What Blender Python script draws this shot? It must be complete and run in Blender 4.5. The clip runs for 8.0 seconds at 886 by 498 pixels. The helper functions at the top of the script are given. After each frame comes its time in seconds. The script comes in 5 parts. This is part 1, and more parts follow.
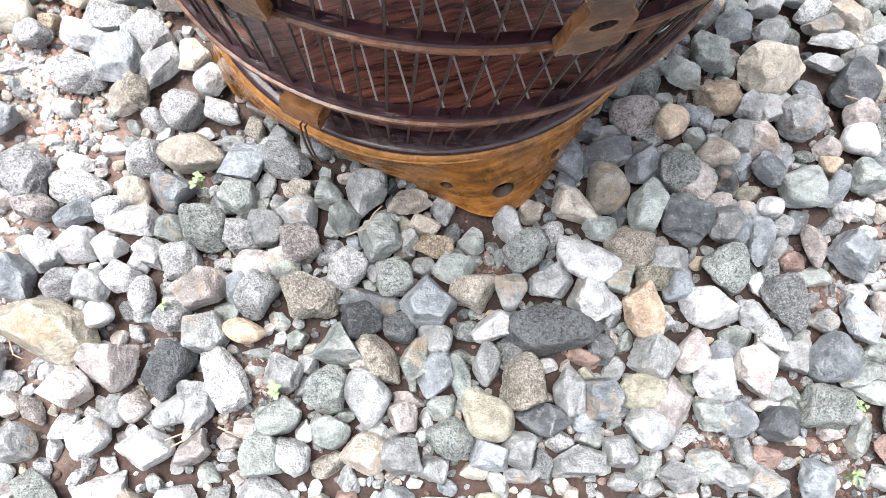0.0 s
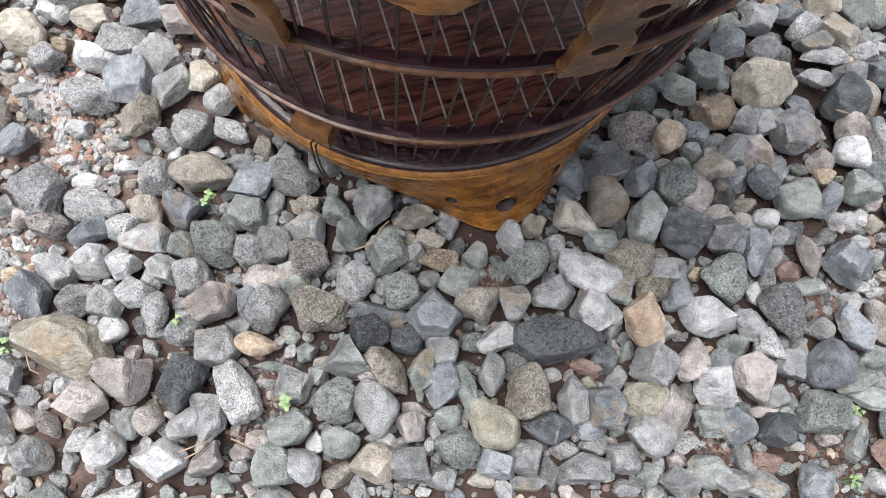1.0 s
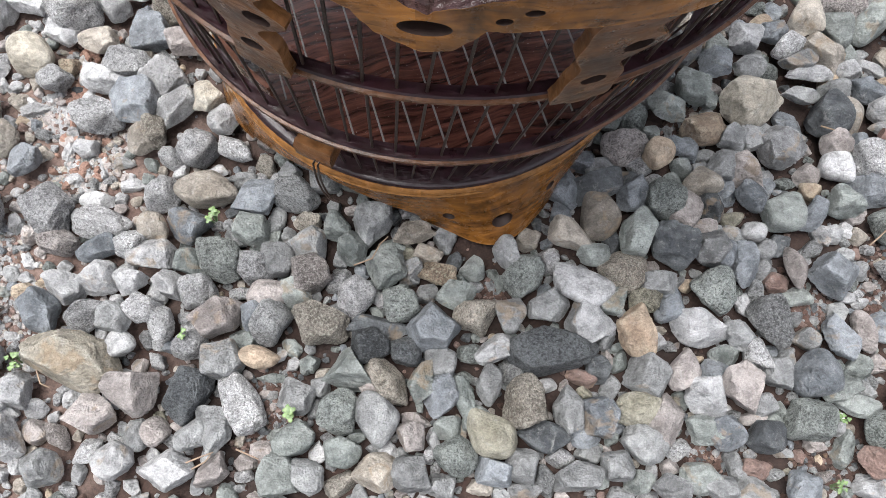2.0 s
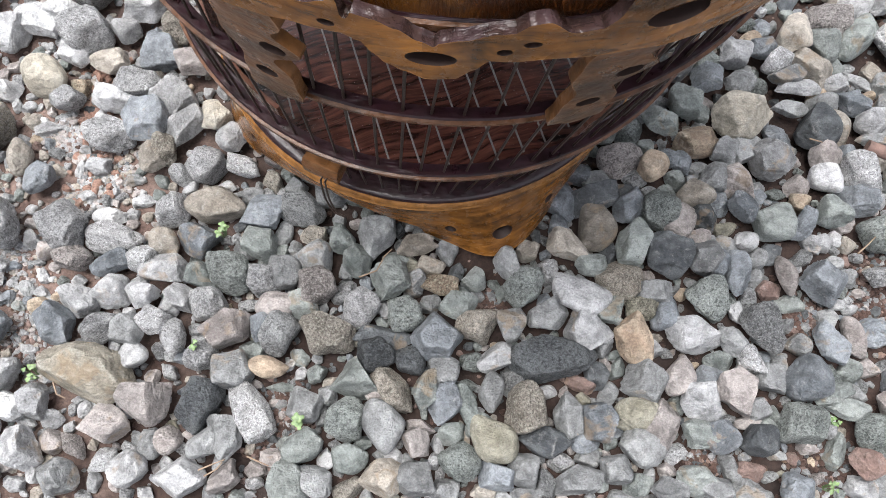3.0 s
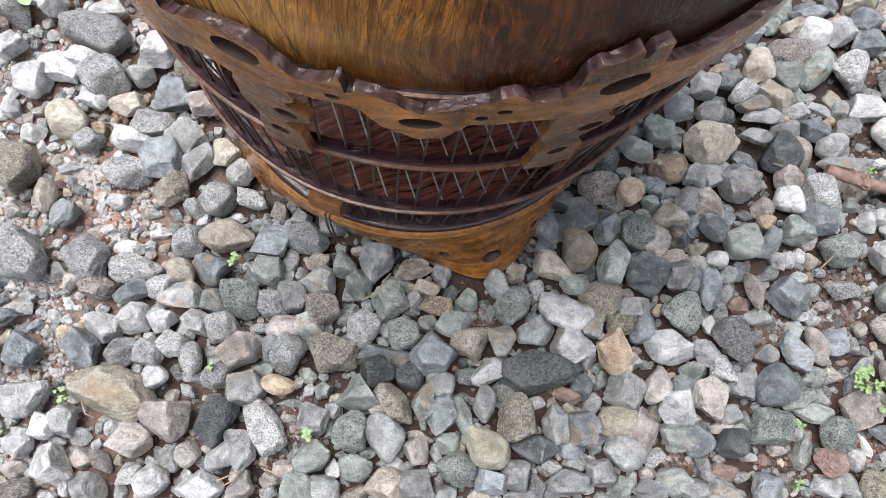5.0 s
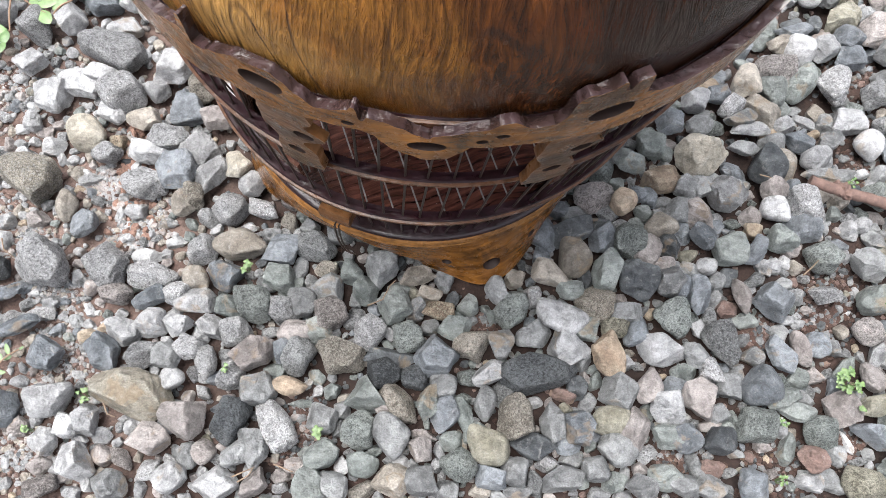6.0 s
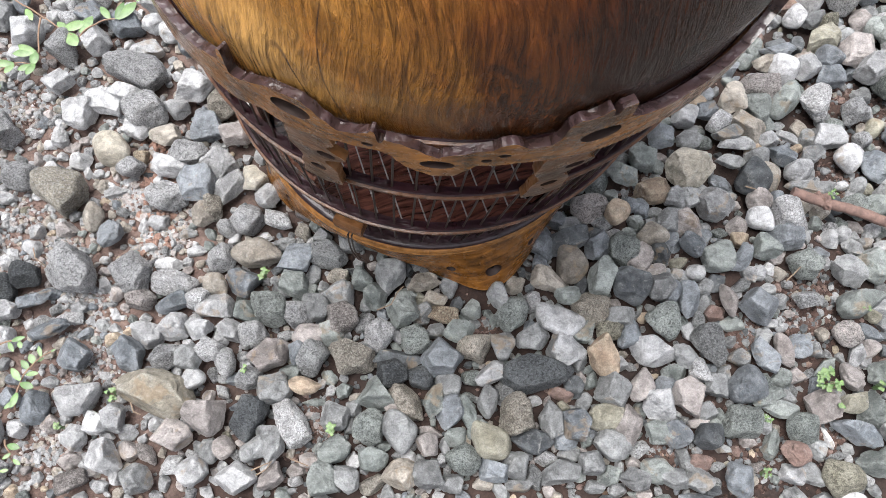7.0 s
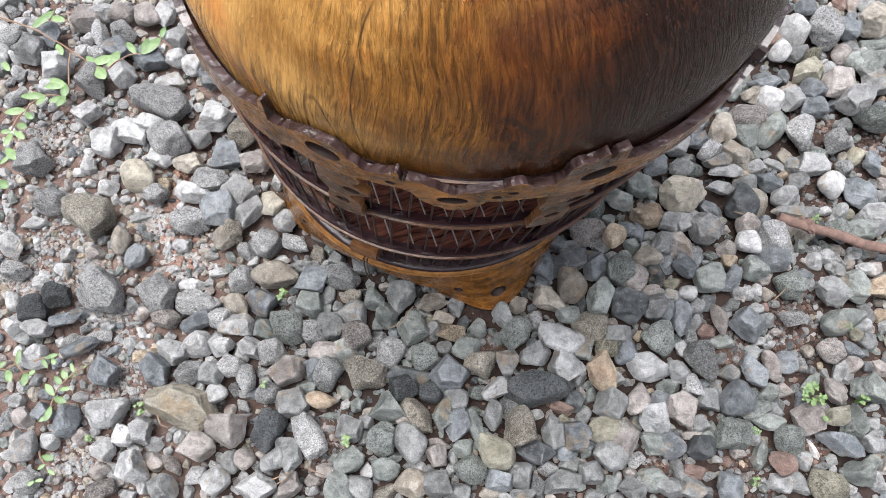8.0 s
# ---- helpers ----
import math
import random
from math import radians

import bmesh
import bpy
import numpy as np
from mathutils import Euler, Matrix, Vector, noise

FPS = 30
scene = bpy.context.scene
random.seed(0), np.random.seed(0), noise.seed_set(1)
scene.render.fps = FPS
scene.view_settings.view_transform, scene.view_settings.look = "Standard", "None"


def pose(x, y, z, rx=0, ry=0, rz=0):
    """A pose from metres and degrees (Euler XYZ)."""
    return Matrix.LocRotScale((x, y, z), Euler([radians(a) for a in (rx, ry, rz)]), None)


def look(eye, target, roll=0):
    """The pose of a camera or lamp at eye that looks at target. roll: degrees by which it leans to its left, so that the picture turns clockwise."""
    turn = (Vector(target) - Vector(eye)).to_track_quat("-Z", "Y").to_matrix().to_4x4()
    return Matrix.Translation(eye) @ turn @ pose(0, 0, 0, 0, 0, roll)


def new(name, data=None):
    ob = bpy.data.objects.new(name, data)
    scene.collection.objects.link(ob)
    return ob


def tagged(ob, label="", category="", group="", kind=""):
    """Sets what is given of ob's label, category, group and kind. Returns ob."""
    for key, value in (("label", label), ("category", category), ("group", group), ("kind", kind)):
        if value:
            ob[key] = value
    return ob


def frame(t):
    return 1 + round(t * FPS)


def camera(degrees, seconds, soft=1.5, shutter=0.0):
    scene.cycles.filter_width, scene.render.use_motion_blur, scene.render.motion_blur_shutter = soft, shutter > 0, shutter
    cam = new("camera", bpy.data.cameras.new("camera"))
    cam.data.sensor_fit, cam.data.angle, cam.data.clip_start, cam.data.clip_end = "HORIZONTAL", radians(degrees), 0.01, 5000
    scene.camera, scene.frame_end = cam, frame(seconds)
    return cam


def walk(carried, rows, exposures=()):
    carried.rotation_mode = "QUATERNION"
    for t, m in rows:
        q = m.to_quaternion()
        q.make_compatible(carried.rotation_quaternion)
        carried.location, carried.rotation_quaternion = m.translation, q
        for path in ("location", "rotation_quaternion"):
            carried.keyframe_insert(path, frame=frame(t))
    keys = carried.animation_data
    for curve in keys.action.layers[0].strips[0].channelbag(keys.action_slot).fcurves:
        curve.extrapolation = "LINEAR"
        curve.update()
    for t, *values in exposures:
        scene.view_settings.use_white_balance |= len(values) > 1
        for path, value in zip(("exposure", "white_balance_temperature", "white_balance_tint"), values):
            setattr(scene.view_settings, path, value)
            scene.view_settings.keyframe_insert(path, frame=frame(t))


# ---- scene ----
cam = camera(62.49, 8.0, soft=0.15)
PATH = [
    (0, (0.0163, -0.4649, 0.657), (0.0308, -0.1857, -0.3032), 4.97),
    (0.5, (0.0114, -0.4696, 0.6651), (0.0273, -0.1808, -0.2922), 4.78),
    (1, (0.0089, -0.4704, 0.6743), (0.026, -0.1731, -0.2804), 4.71),
    (1.5, (0.0096, -0.4728, 0.6819), (0.0265, -0.1689, -0.2707), 4.45),
    (2, (0.0074, -0.4714, 0.696), (0.0284, -0.1627, -0.2549), 4.96),
    (3.5, (0.0015, -0.4823, 0.7321), (0.0247, -0.155, -0.2126), 4.39),
    (4, (0.0, -0.4867, 0.7488), (0.0239, -0.1551, -0.1943), 4.23),
    (4.5, (0.0033, -0.4875, 0.7663), (0.0271, -0.1511, -0.1751), 3.89),
    (5, (0.0064, -0.4875, 0.7846), (0.0307, -0.1484, -0.1559), 3.55),
    (6.5, (-0.0008, -0.5076, 0.8494), (0.0239, -0.1588, -0.0875), 3.38),
    (7, (-0.005, -0.5183, 0.8772), (0.02, -0.1624, -0.057), 3.27),
    (7.5, (-0.0127, -0.5275, 0.9105), (0.0127, -0.1627, -0.0202), 3.23),
    (8, (-0.0198, -0.5304, 0.935), (0.0087, -0.1553, 0.0084), 3.56),
]
walk(cam, [(t, look(eye, target, roll)) for t, eye, target, roll in PATH],
     [(0.0, 2.24), (0.3, 1.99), (0.6, 1.67), (0.9, 1.46), (1.3, 1.34), (2.2, 1.36), (5.0, 1.42), (6.5, 1.36), (8.0, 1.2)])

# ---- light: bright overcast sky, a soft sun behind the cloud ----
world = bpy.data.worlds.new("overcast_sky")
scene.world = world
world.use_nodes = True
wn, wl = world.node_tree.nodes, world.node_tree.links
wn.clear()
sky = wn.new("ShaderNodeTexSky")
sky.sky_type = "NISHITA"
sky.sun_disc = False
sky.sun_elevation, sky.sun_rotation = radians(76), radians(-75)
sky.air_density, sky.dust_density, sky.ozone_density = 1.0, 4.0, 1.0
cloud = wn.new("ShaderNodeMix")
cloud.data_type = "RGBA"
cloud.inputs[0].default_value = 0.6
cloud.inputs[7].default_value = (9.1, 9.1, 9.75, 1)
wl.new(sky.outputs[0], cloud.inputs[6])
bg = wn.new("ShaderNodeBackground")
bg.inputs[1].default_value = 0.082
way = wn.new("ShaderNodeTexCoord")
split = wn.new("ShaderNodeSeparateXYZ")
wl.new(way.outputs["Generated"], split.inputs[0])
rise = wn.new("ShaderNodeMapRange")
rise.inputs["From Min"].default_value, rise.inputs["From Max"].default_value = 0.0, 1.0
rise.inputs["To Min"].default_value, rise.inputs["To Max"].default_value = 0.1, 1.5
wl.new(split.outputs[2], rise.inputs["Value"])
dim = wn.new("ShaderNodeMix")
dim.data_type, dim.blend_type = "RGBA", "MULTIPLY"
dim.inputs[0].default_value = 1.0
wl.new(cloud.outputs[2], dim.inputs[6])
wl.new(rise.outputs[0], dim.inputs[7])
wl.new(dim.outputs[2], bg.inputs[0])
wout = wn.new("ShaderNodeOutputWorld")
wl.new(bg.outputs[0], wout.inputs[0])
sun = new("sun", bpy.data.lights.new("sun", "SUN"))
sun.data.energy, sun.data.angle, sun.data.color = 2.95, radians(44), (1.0, 0.985, 0.975)
sun.matrix_world = look((-0.46, 0.12, 1.95), (0, 0, 0))


# ---- materials ----
class Mat:
    """A small builder of node materials."""

    def __init__(self, name, rough=0.8, metal=0.0, coat=0.0):
        self.m = bpy.data.materials.new(name)
        self.m.use_nodes = True
        self.n, self.l = self.m.node_tree.nodes, self.m.node_tree.links
        self.b = self.n["Principled BSDF"]
        self.b.inputs["Roughness"].default_value = rough
        self.b.inputs["Metallic"].default_value = metal
        self.b.inputs["Coat Weight"].default_value = coat
        self.b.inputs["Coat Roughness"].default_value = 0.25

    def put(self, value, socket):
        if hasattr(value, "is_linked"):
            self.l.new(value, socket)
        else:
            socket.default_value = value

    def math(self, op, a, b=0.0, c=0.0):
        q = self.n.new("ShaderNodeMath")
        q.operation = op
        for v, s in zip((a, b, c), q.inputs):
            self.put(v, s)
        return q.outputs[0]

    def mix(self, f, a, b, blend="MIX"):
        q = self.n.new("ShaderNodeMix")
        q.data_type = "RGBA"
        q.blend_type = blend
        for v, s in ((f, q.inputs[0]), (a, q.inputs[6]), (b, q.inputs[7])):
            self.put(v, s)
        return q.outputs[2]

    def ramp(self, f, *stops):
        q = self.n.new("ShaderNodeValToRGB")
        e = q.color_ramp.elements
        while len(e) < len(stops):
            e.new(0.5)
        for k, (p, c) in zip(e, stops):
            k.position = p
            k.color = (*c, 1) if isinstance(c, tuple) else (c, c, c, 1)
        self.put(f, q.inputs[0])
        return q.outputs[0]

    def noise(self, vec, scale, detail=4.0, rough=0.55, distort=0.0):
        q = self.n.new("ShaderNodeTexNoise")
        self.put(vec, q.inputs["Vector"])
        for k, v in (("Scale", scale), ("Detail", detail), ("Roughness", rough), ("Distortion", distort)):
            q.inputs[k].default_value = v
        return q.outputs[0]

    def voronoi(self, vec, scale):
        q = self.n.new("ShaderNodeTexVoronoi")
        self.put(vec, q.inputs["Vector"])
        q.inputs["Scale"].default_value = scale
        return q.outputs["Distance"]

    def xyz(self, x, y, z):
        q = self.n.new("ShaderNodeCombineXYZ")
        for v, s in zip((x, y, z), q.inputs):
            self.put(v, s)
        return q.outputs[0]

    def place(self):
        return self.n.new("ShaderNodeNewGeometry").outputs["Position"]

    def own(self):
        return self.n.new("ShaderNodeTexCoord").outputs["Object"]

    def chance(self):
        """A number of its own for each object or loose piece."""
        a = self.n.new("ShaderNodeObjectInfo").outputs["Random"]
        b = self.n.new("ShaderNodeNewGeometry").outputs["Random Per Island"]
        return self.math("FRACT", self.math("ADD", a, b))

    def bump(self, height, strength, distance):
        q = self.n.new("ShaderNodeBump")
        q.inputs["Strength"].default_value = strength
        q.inputs["Distance"].default_value = distance
        self.put(height, q.inputs["Height"])
        self.l.new(q.outputs[0], self.b.inputs["Normal"])

    def colour(self, c):
        self.put(c, self.b.inputs["Base Color"])


def stone_material(name, low, high, speckle=0.0, fleck=(0.5, 0.495, 0.475)):
    """Broken river stone: soft clouding, mineral grain, pale scuffs on the edges, and pits and flecks where it is coarse."""
    k = Mat(name, rough=0.66)
    k.b.inputs["Specular IOR Level"].default_value = 0.35
    p, r = k.place(), k.chance()
    cloud = k.noise(p, 34, 3, 0.55, 0.5)
    grain = k.noise(p, 520, 4, 0.7)
    fine = k.noise(p, 1300, 2, 0.6)
    base = k.mix(k.ramp(k.math("ADD", cloud, k.math("MULTIPLY_ADD", r, 0.3, -0.15)), (0.34, 0.0), (0.66, 1.0)), (*low, 1), (*high, 1))
    base = k.mix(1.0, base, k.ramp(k.math("FRACT", k.math("MULTIPLY", r, 7.3)), (0.0, 0.7), (0.5, 0.98), (1.0, 1.26)), "MULTIPLY")
    base = k.mix(1.0, base, k.ramp(k.noise(p, 95, 4, 0.62, 0.5), (0.36, 0.7), (0.5, 1.0), (0.66, 1.25)), "MULTIPLY")
    base = k.mix(1.0, base, k.ramp(grain, (0.36, 0.82 - 0.42 * speckle), (0.5, 0.99), (0.64, 1.16 + 0.45 * speckle)), "MULTIPLY")
    base = k.mix(1.0, base, k.ramp(fine, (0.36, 0.9 - 0.3 * speckle), (0.5, 0.99), (0.64, 1.08 + 0.3 * speckle)), "MULTIPLY")
    if speckle:
        base = k.mix(k.ramp(k.noise(p, 420, 4, 0.7), (0.5, 0.0), (0.64, 0.6)), base, (min(0.6, high[0] * 1.5), min(0.6, high[1] * 1.5), min(0.6, high[2] * 1.48), 1))
        base = k.mix(k.ramp(k.noise(p, 300, 3, 0.6, 0.3), (0.36, 0.7), (0.46, 0.0)), base, (low[0] * 0.32, low[1] * 0.31, low[2] * 0.3, 1))
    else:
        scuff = k.math("MULTIPLY", k.ramp(k.noise(p, 120, 5, 0.7, 0.6), (0.56, 0.0), (0.68, 0.4)), k.ramp(grain, (0.4, 0.3), (0.6, 1.0)))
        base = k.mix(scuff, base, (*fleck, 1))
        stain = k.math("GREATER_THAN", k.math("FRACT", k.math("MULTIPLY", r, 5.1)), 0.72)
        rust = k.ramp(k.noise(p, 42, 3, 0.6, 0.6), (0.55, 0.0), (0.63, 0.45))
        base = k.mix(k.math("MULTIPLY", rust, stain), base, (0.34, 0.245, 0.15, 1))
    edge = k.n.new("ShaderNodeNewGeometry").outputs["Pointiness"]
    worn = k.math("MULTIPLY", k.ramp(edge, (0.52, 0.0), (0.58, 0.5)), k.ramp(grain, (0.36, 0.2), (0.6, 1.0)))
    base = k.mix(worn, base, (min(0.66, high[0] * 1.45), min(0.66, high[1] * 1.45), min(0.66, high[2] * 1.45), 1))
    way = k.math("MULTIPLY", r, 40.0)
    sx = k.n.new("ShaderNodeSeparateXYZ")
    k.l.new(p, sx.inputs[0])
    across = k.math("ADD", k.math("MULTIPLY", sx.outputs[0], k.math("SINE", way)), k.math("MULTIPLY", sx.outputs[1], k.math("COSINE", way)))
    across = k.math("ADD", k.math("ADD", across, k.math("MULTIPLY", sx.outputs[2], 0.6)), k.math("MULTIPLY", k.noise(p, 60, 3, 0.6), 0.012))
    seam = k.math("ABSOLUTE", k.math("SUBTRACT", k.math("FRACT", k.math("MULTIPLY", across, 15.0)), 0.5))
    rare = k.math("GREATER_THAN", k.math("FRACT", k.math("MULTIPLY", r, 13.7)), 0.8)
    seam = k.math("MULTIPLY", k.ramp(seam, (0.0, 0.5), (0.02, 0.0)), k.ramp(k.noise(p, 110, 3, 0.6), (0.42, 0.0), (0.58, 1.0)))
    base = k.mix(k.math("MULTIPLY", seam, rare), base, (*fleck, 1))
    k.colour(base)
    h = k.math("ADD", k.math("MULTIPLY", k.noise(p, 130, 5, 0.62), 1.7), k.math("MULTIPLY", grain, 0.5 + 0.9 * speckle))
    k.bump(h, 1.0, 0.006 + 0.003 * speckle)
    return k.m


TONES = {  # low, high
    "g": ((0.167, 0.172, 0.174), (0.308, 0.316, 0.316)),
    "b": ((0.138, 0.154, 0.169), (0.262, 0.282, 0.302)),
    "n": ((0.148, 0.166, 0.158), (0.281, 0.304, 0.289)),
    "d": ((0.058, 0.064, 0.070), (0.134, 0.144, 0.149)),
    "t": ((0.250, 0.222, 0.186), (0.430, 0.395, 0.345)),
    "p": ((0.250, 0.224, 0.212), (0.420, 0.386, 0.370)),
    "w": ((0.446, 0.446, 0.449), (0.614, 0.618, 0.625)),
    "r": ((0.150, 0.098, 0.083), (0.259, 0.185, 0.160)),
    "o": ((0.320, 0.240, 0.175), (0.490, 0.400, 0.305)),
    "y": ((0.200, 0.190, 0.145), (0.330, 0.315, 0.255)),
    "v": ((0.352, 0.356, 0.358), (0.533, 0.538, 0.544)),
    "e": ((0.340, 0.310, 0.250), (0.540, 0.500, 0.420)),
    "c": ((0.210, 0.110, 0.080), (0.350, 0.220, 0.170)),
    "k": ((0.041, 0.024, 0.020), (0.113, 0.068, 0.054)),
    "l": ((0.265, 0.269, 0.272), (0.433, 0.438, 0.444)),
}
STONE = {}
for code, (low, high) in TONES.items():
    STONE[code] = stone_material("stone_" + code, low, high)
    STONE[code + "s"] = stone_material("rough_stone_" + code, low, high, speckle=0.6)


def soil_material():
    """Red soil, damp and dark in places, dry and dusty beside the cage; far off it reads as gravel."""
    k = Mat("damp_red_soil", rough=0.92)
    p = k.place()
    c = k.ramp(k.noise(p, 9, 4, 0.6), (0.3, (0.014, 0.009, 0.0075)), (0.7, (0.06, 0.034, 0.026)))
    s = k.n.new("ShaderNodeSeparateXYZ")
    k.l.new(p, s.inputs[0])
    dx, dy = k.math("ADD", s.outputs[0], 0.62), k.math("ADD", s.outputs[1], 0.05)
    away = k.math("SQRT", k.math("ADD", k.math("MULTIPLY", dx, dx), k.math("MULTIPLY", k.math("MULTIPLY", dy, dy), 0.5)))
    dry = k.ramp(k.math("SUBTRACT", k.math("MULTIPLY_ADD", k.noise(p, 7, 4, 0.6), 0.5, 0.75), away), (0.5, 0.0), (0.68, 1.0))
    c = k.mix(dry, c, k.ramp(k.noise(p, 30, 4, 0.6), (0.35, (0.095, 0.058, 0.047)), (0.65, (0.21, 0.148, 0.124))))
    c = k.mix(1.0, c, k.ramp(k.noise(p, 300, 5, 0.7), (0.3, 0.5), (0.7, 1.35)), "MULTIPLY")
    far = k.math("SQRT", k.math("ADD", k.math("MULTIPLY", s.outputs[0], s.outputs[0]), k.math("MULTIPLY", s.outputs[1], s.outputs[1])))
    pebble = k.ramp(k.voronoi(p, 32), (0.0, (0.36, 0.36, 0.35)), (0.45, (0.22, 0.22, 0.21)), (0.62, (0.05, 0.045, 0.04)))
    pebble = k.mix(1.0, pebble, k.ramp(k.noise(p, 40, 2), (0.3, 0.6), (0.7, 1.3)), "MULTIPLY")
    c = k.mix(k.ramp(k.math("MULTIPLY", far, 0.1), (0.115, 0.0), (0.17, 0.9)), c, pebble)
    k.colour(c)
    k.bump(k.math("ADD", k.noise(p, 160, 6, 0.7), k.noise(p, 45, 3, 0.6)), 0.9, 0.006)
    return k.m


def wood_material(name, dark, light, rough=0.3, coat=0.5, along=9.0, across=170.0, sheen=1.0, relief=0.0012, gloss=1.5):
    """Varnished wood whose grain runs round the cage, with knots, stains and worn spots."""
    k = Mat(name, rough, coat=coat)
    k.b.inputs["Specular IOR Level"].default_value = 0.45 * sheen
    p = k.own()
    s = k.n.new("ShaderNodeSeparateXYZ")
    k.l.new(p, s.inputs[0])
    turn = k.math("ARCTAN2", s.outputs[0], s.outputs[1])
    radius = k.math("SQRT", k.math("ADD", k.math("MULTIPLY", s.outputs[0], s.outputs[0]), k.math("MULTIPLY", s.outputs[1], s.outputs[1])))
    sway = k.math("MULTIPLY", k.noise(p, 14, 3, 0.5), 0.035)
    q = k.xyz(k.math("MULTIPLY", turn, along * 0.22), k.math("MULTIPLY", k.math("ADD", s.outputs[2], sway), across), k.math("MULTIPLY", radius, across))
    grain = k.noise(q, 1.0, 5, 0.62, 0.7)
    blot = k.noise(p, 22, 4, 0.6, 0.5)
    c = k.mix(k.ramp(grain, (0.28, 0.1), (0.7, 1.0)), (*dark, 1), (*light, 1))
    c = k.mix(1.0, c, k.ramp(blot, (0.34, 0.36), (0.52, 1.0), (0.7, 1.4)), "MULTIPLY")
    c = k.mix(k.ramp(k.noise(q, 2.6, 3, 0.6), (0.6, 0.0), (0.68, 0.6)), c, (dark[0] * 0.6, dark[1] * 0.6, dark[2] * 0.6, 1))
    c = k.mix(k.ramp(k.noise(p, 60, 3, 0.6), (0.62, 0.0), (0.74, 0.35)), c, (light[0] * 1.35, light[1] * 1.4, light[2] * 1.5, 1))
    edge = k.n.new("ShaderNodeNewGeometry").outputs["Pointiness"]
    worn = k.math("MULTIPLY", k.ramp(edge, (0.53, 0.0), (0.6, 0.7)), k.ramp(k.noise(p, 90, 3, 0.6), (0.35, 0.2), (0.6, 1.0)))
    c = k.mix(worn, c, (min(0.5, light[0] * 1.7), min(0.4, light[1] * 2.0), min(0.3, light[2] * 3.0), 1))
    k.colour(c)
    k.b.inputs["Coat IOR"].default_value = gloss
    k.b.inputs["Coat Roughness"].default_value = rough * 0.5
    k.put(k.ramp(k.noise(p, 75, 4, 0.6), (0.3, rough * 0.7), (0.7, min(1.0, rough * 1.6))), k.b.inputs["Roughness"])
    k.bump(k.math("ADD", k.math("ADD", grain, k.math("MULTIPLY", k.noise(p, 260, 3), 0.5)), k.math("MULTIPLY", k.noise(p, 55, 2, 0.5), 4.0)), 0.6, relief)
    return k.m


def plank_material():
    """Dark reddish boards with long straight grain, a little glossy."""
    k = Mat("red_plank_wood", 0.22, coat=0.4)
    p = k.own()
    s = k.n.new("ShaderNodeSeparateXYZ")
    k.l.new(p, s.inputs[0])
    u = k.math("ADD", k.math("MULTIPLY", s.outputs[0], 0.95), k.math("MULTIPLY", s.outputs[1], 0.3))
    v = k.math("SUBTRACT", k.math("MULTIPLY", s.outputs[1], 0.95), k.math("MULTIPLY", s.outputs[0], 0.3))
    v = k.math("ADD", v, k.math("MULTIPLY", k.noise(p, 12, 2), 0.03))
    grain = k.noise(k.xyz(k.math("MULTIPLY", u, 14.0), k.math("MULTIPLY", v, 190.0), 0.0), 1.0, 6, 0.68, 0.4)
    c = k.ramp(grain, (0.34, (0.008, 0.003, 0.003)), (0.46, (0.05, 0.016, 0.012)), (0.66, (0.15, 0.056, 0.038)))
    c = k.mix(1.0, c, k.ramp(k.noise(p, 16, 3, 0.6), (0.3, 0.55), (0.7, 1.35)), "MULTIPLY")
    c = k.mix(k.ramp(k.noise(p, 420, 2), (0.7, 0.0), (0.74, 0.6)), c, (0.5, 0.45, 0.42, 1))
    k.colour(c)
    k.bump(grain, 0.5, 0.001)
    return k.m


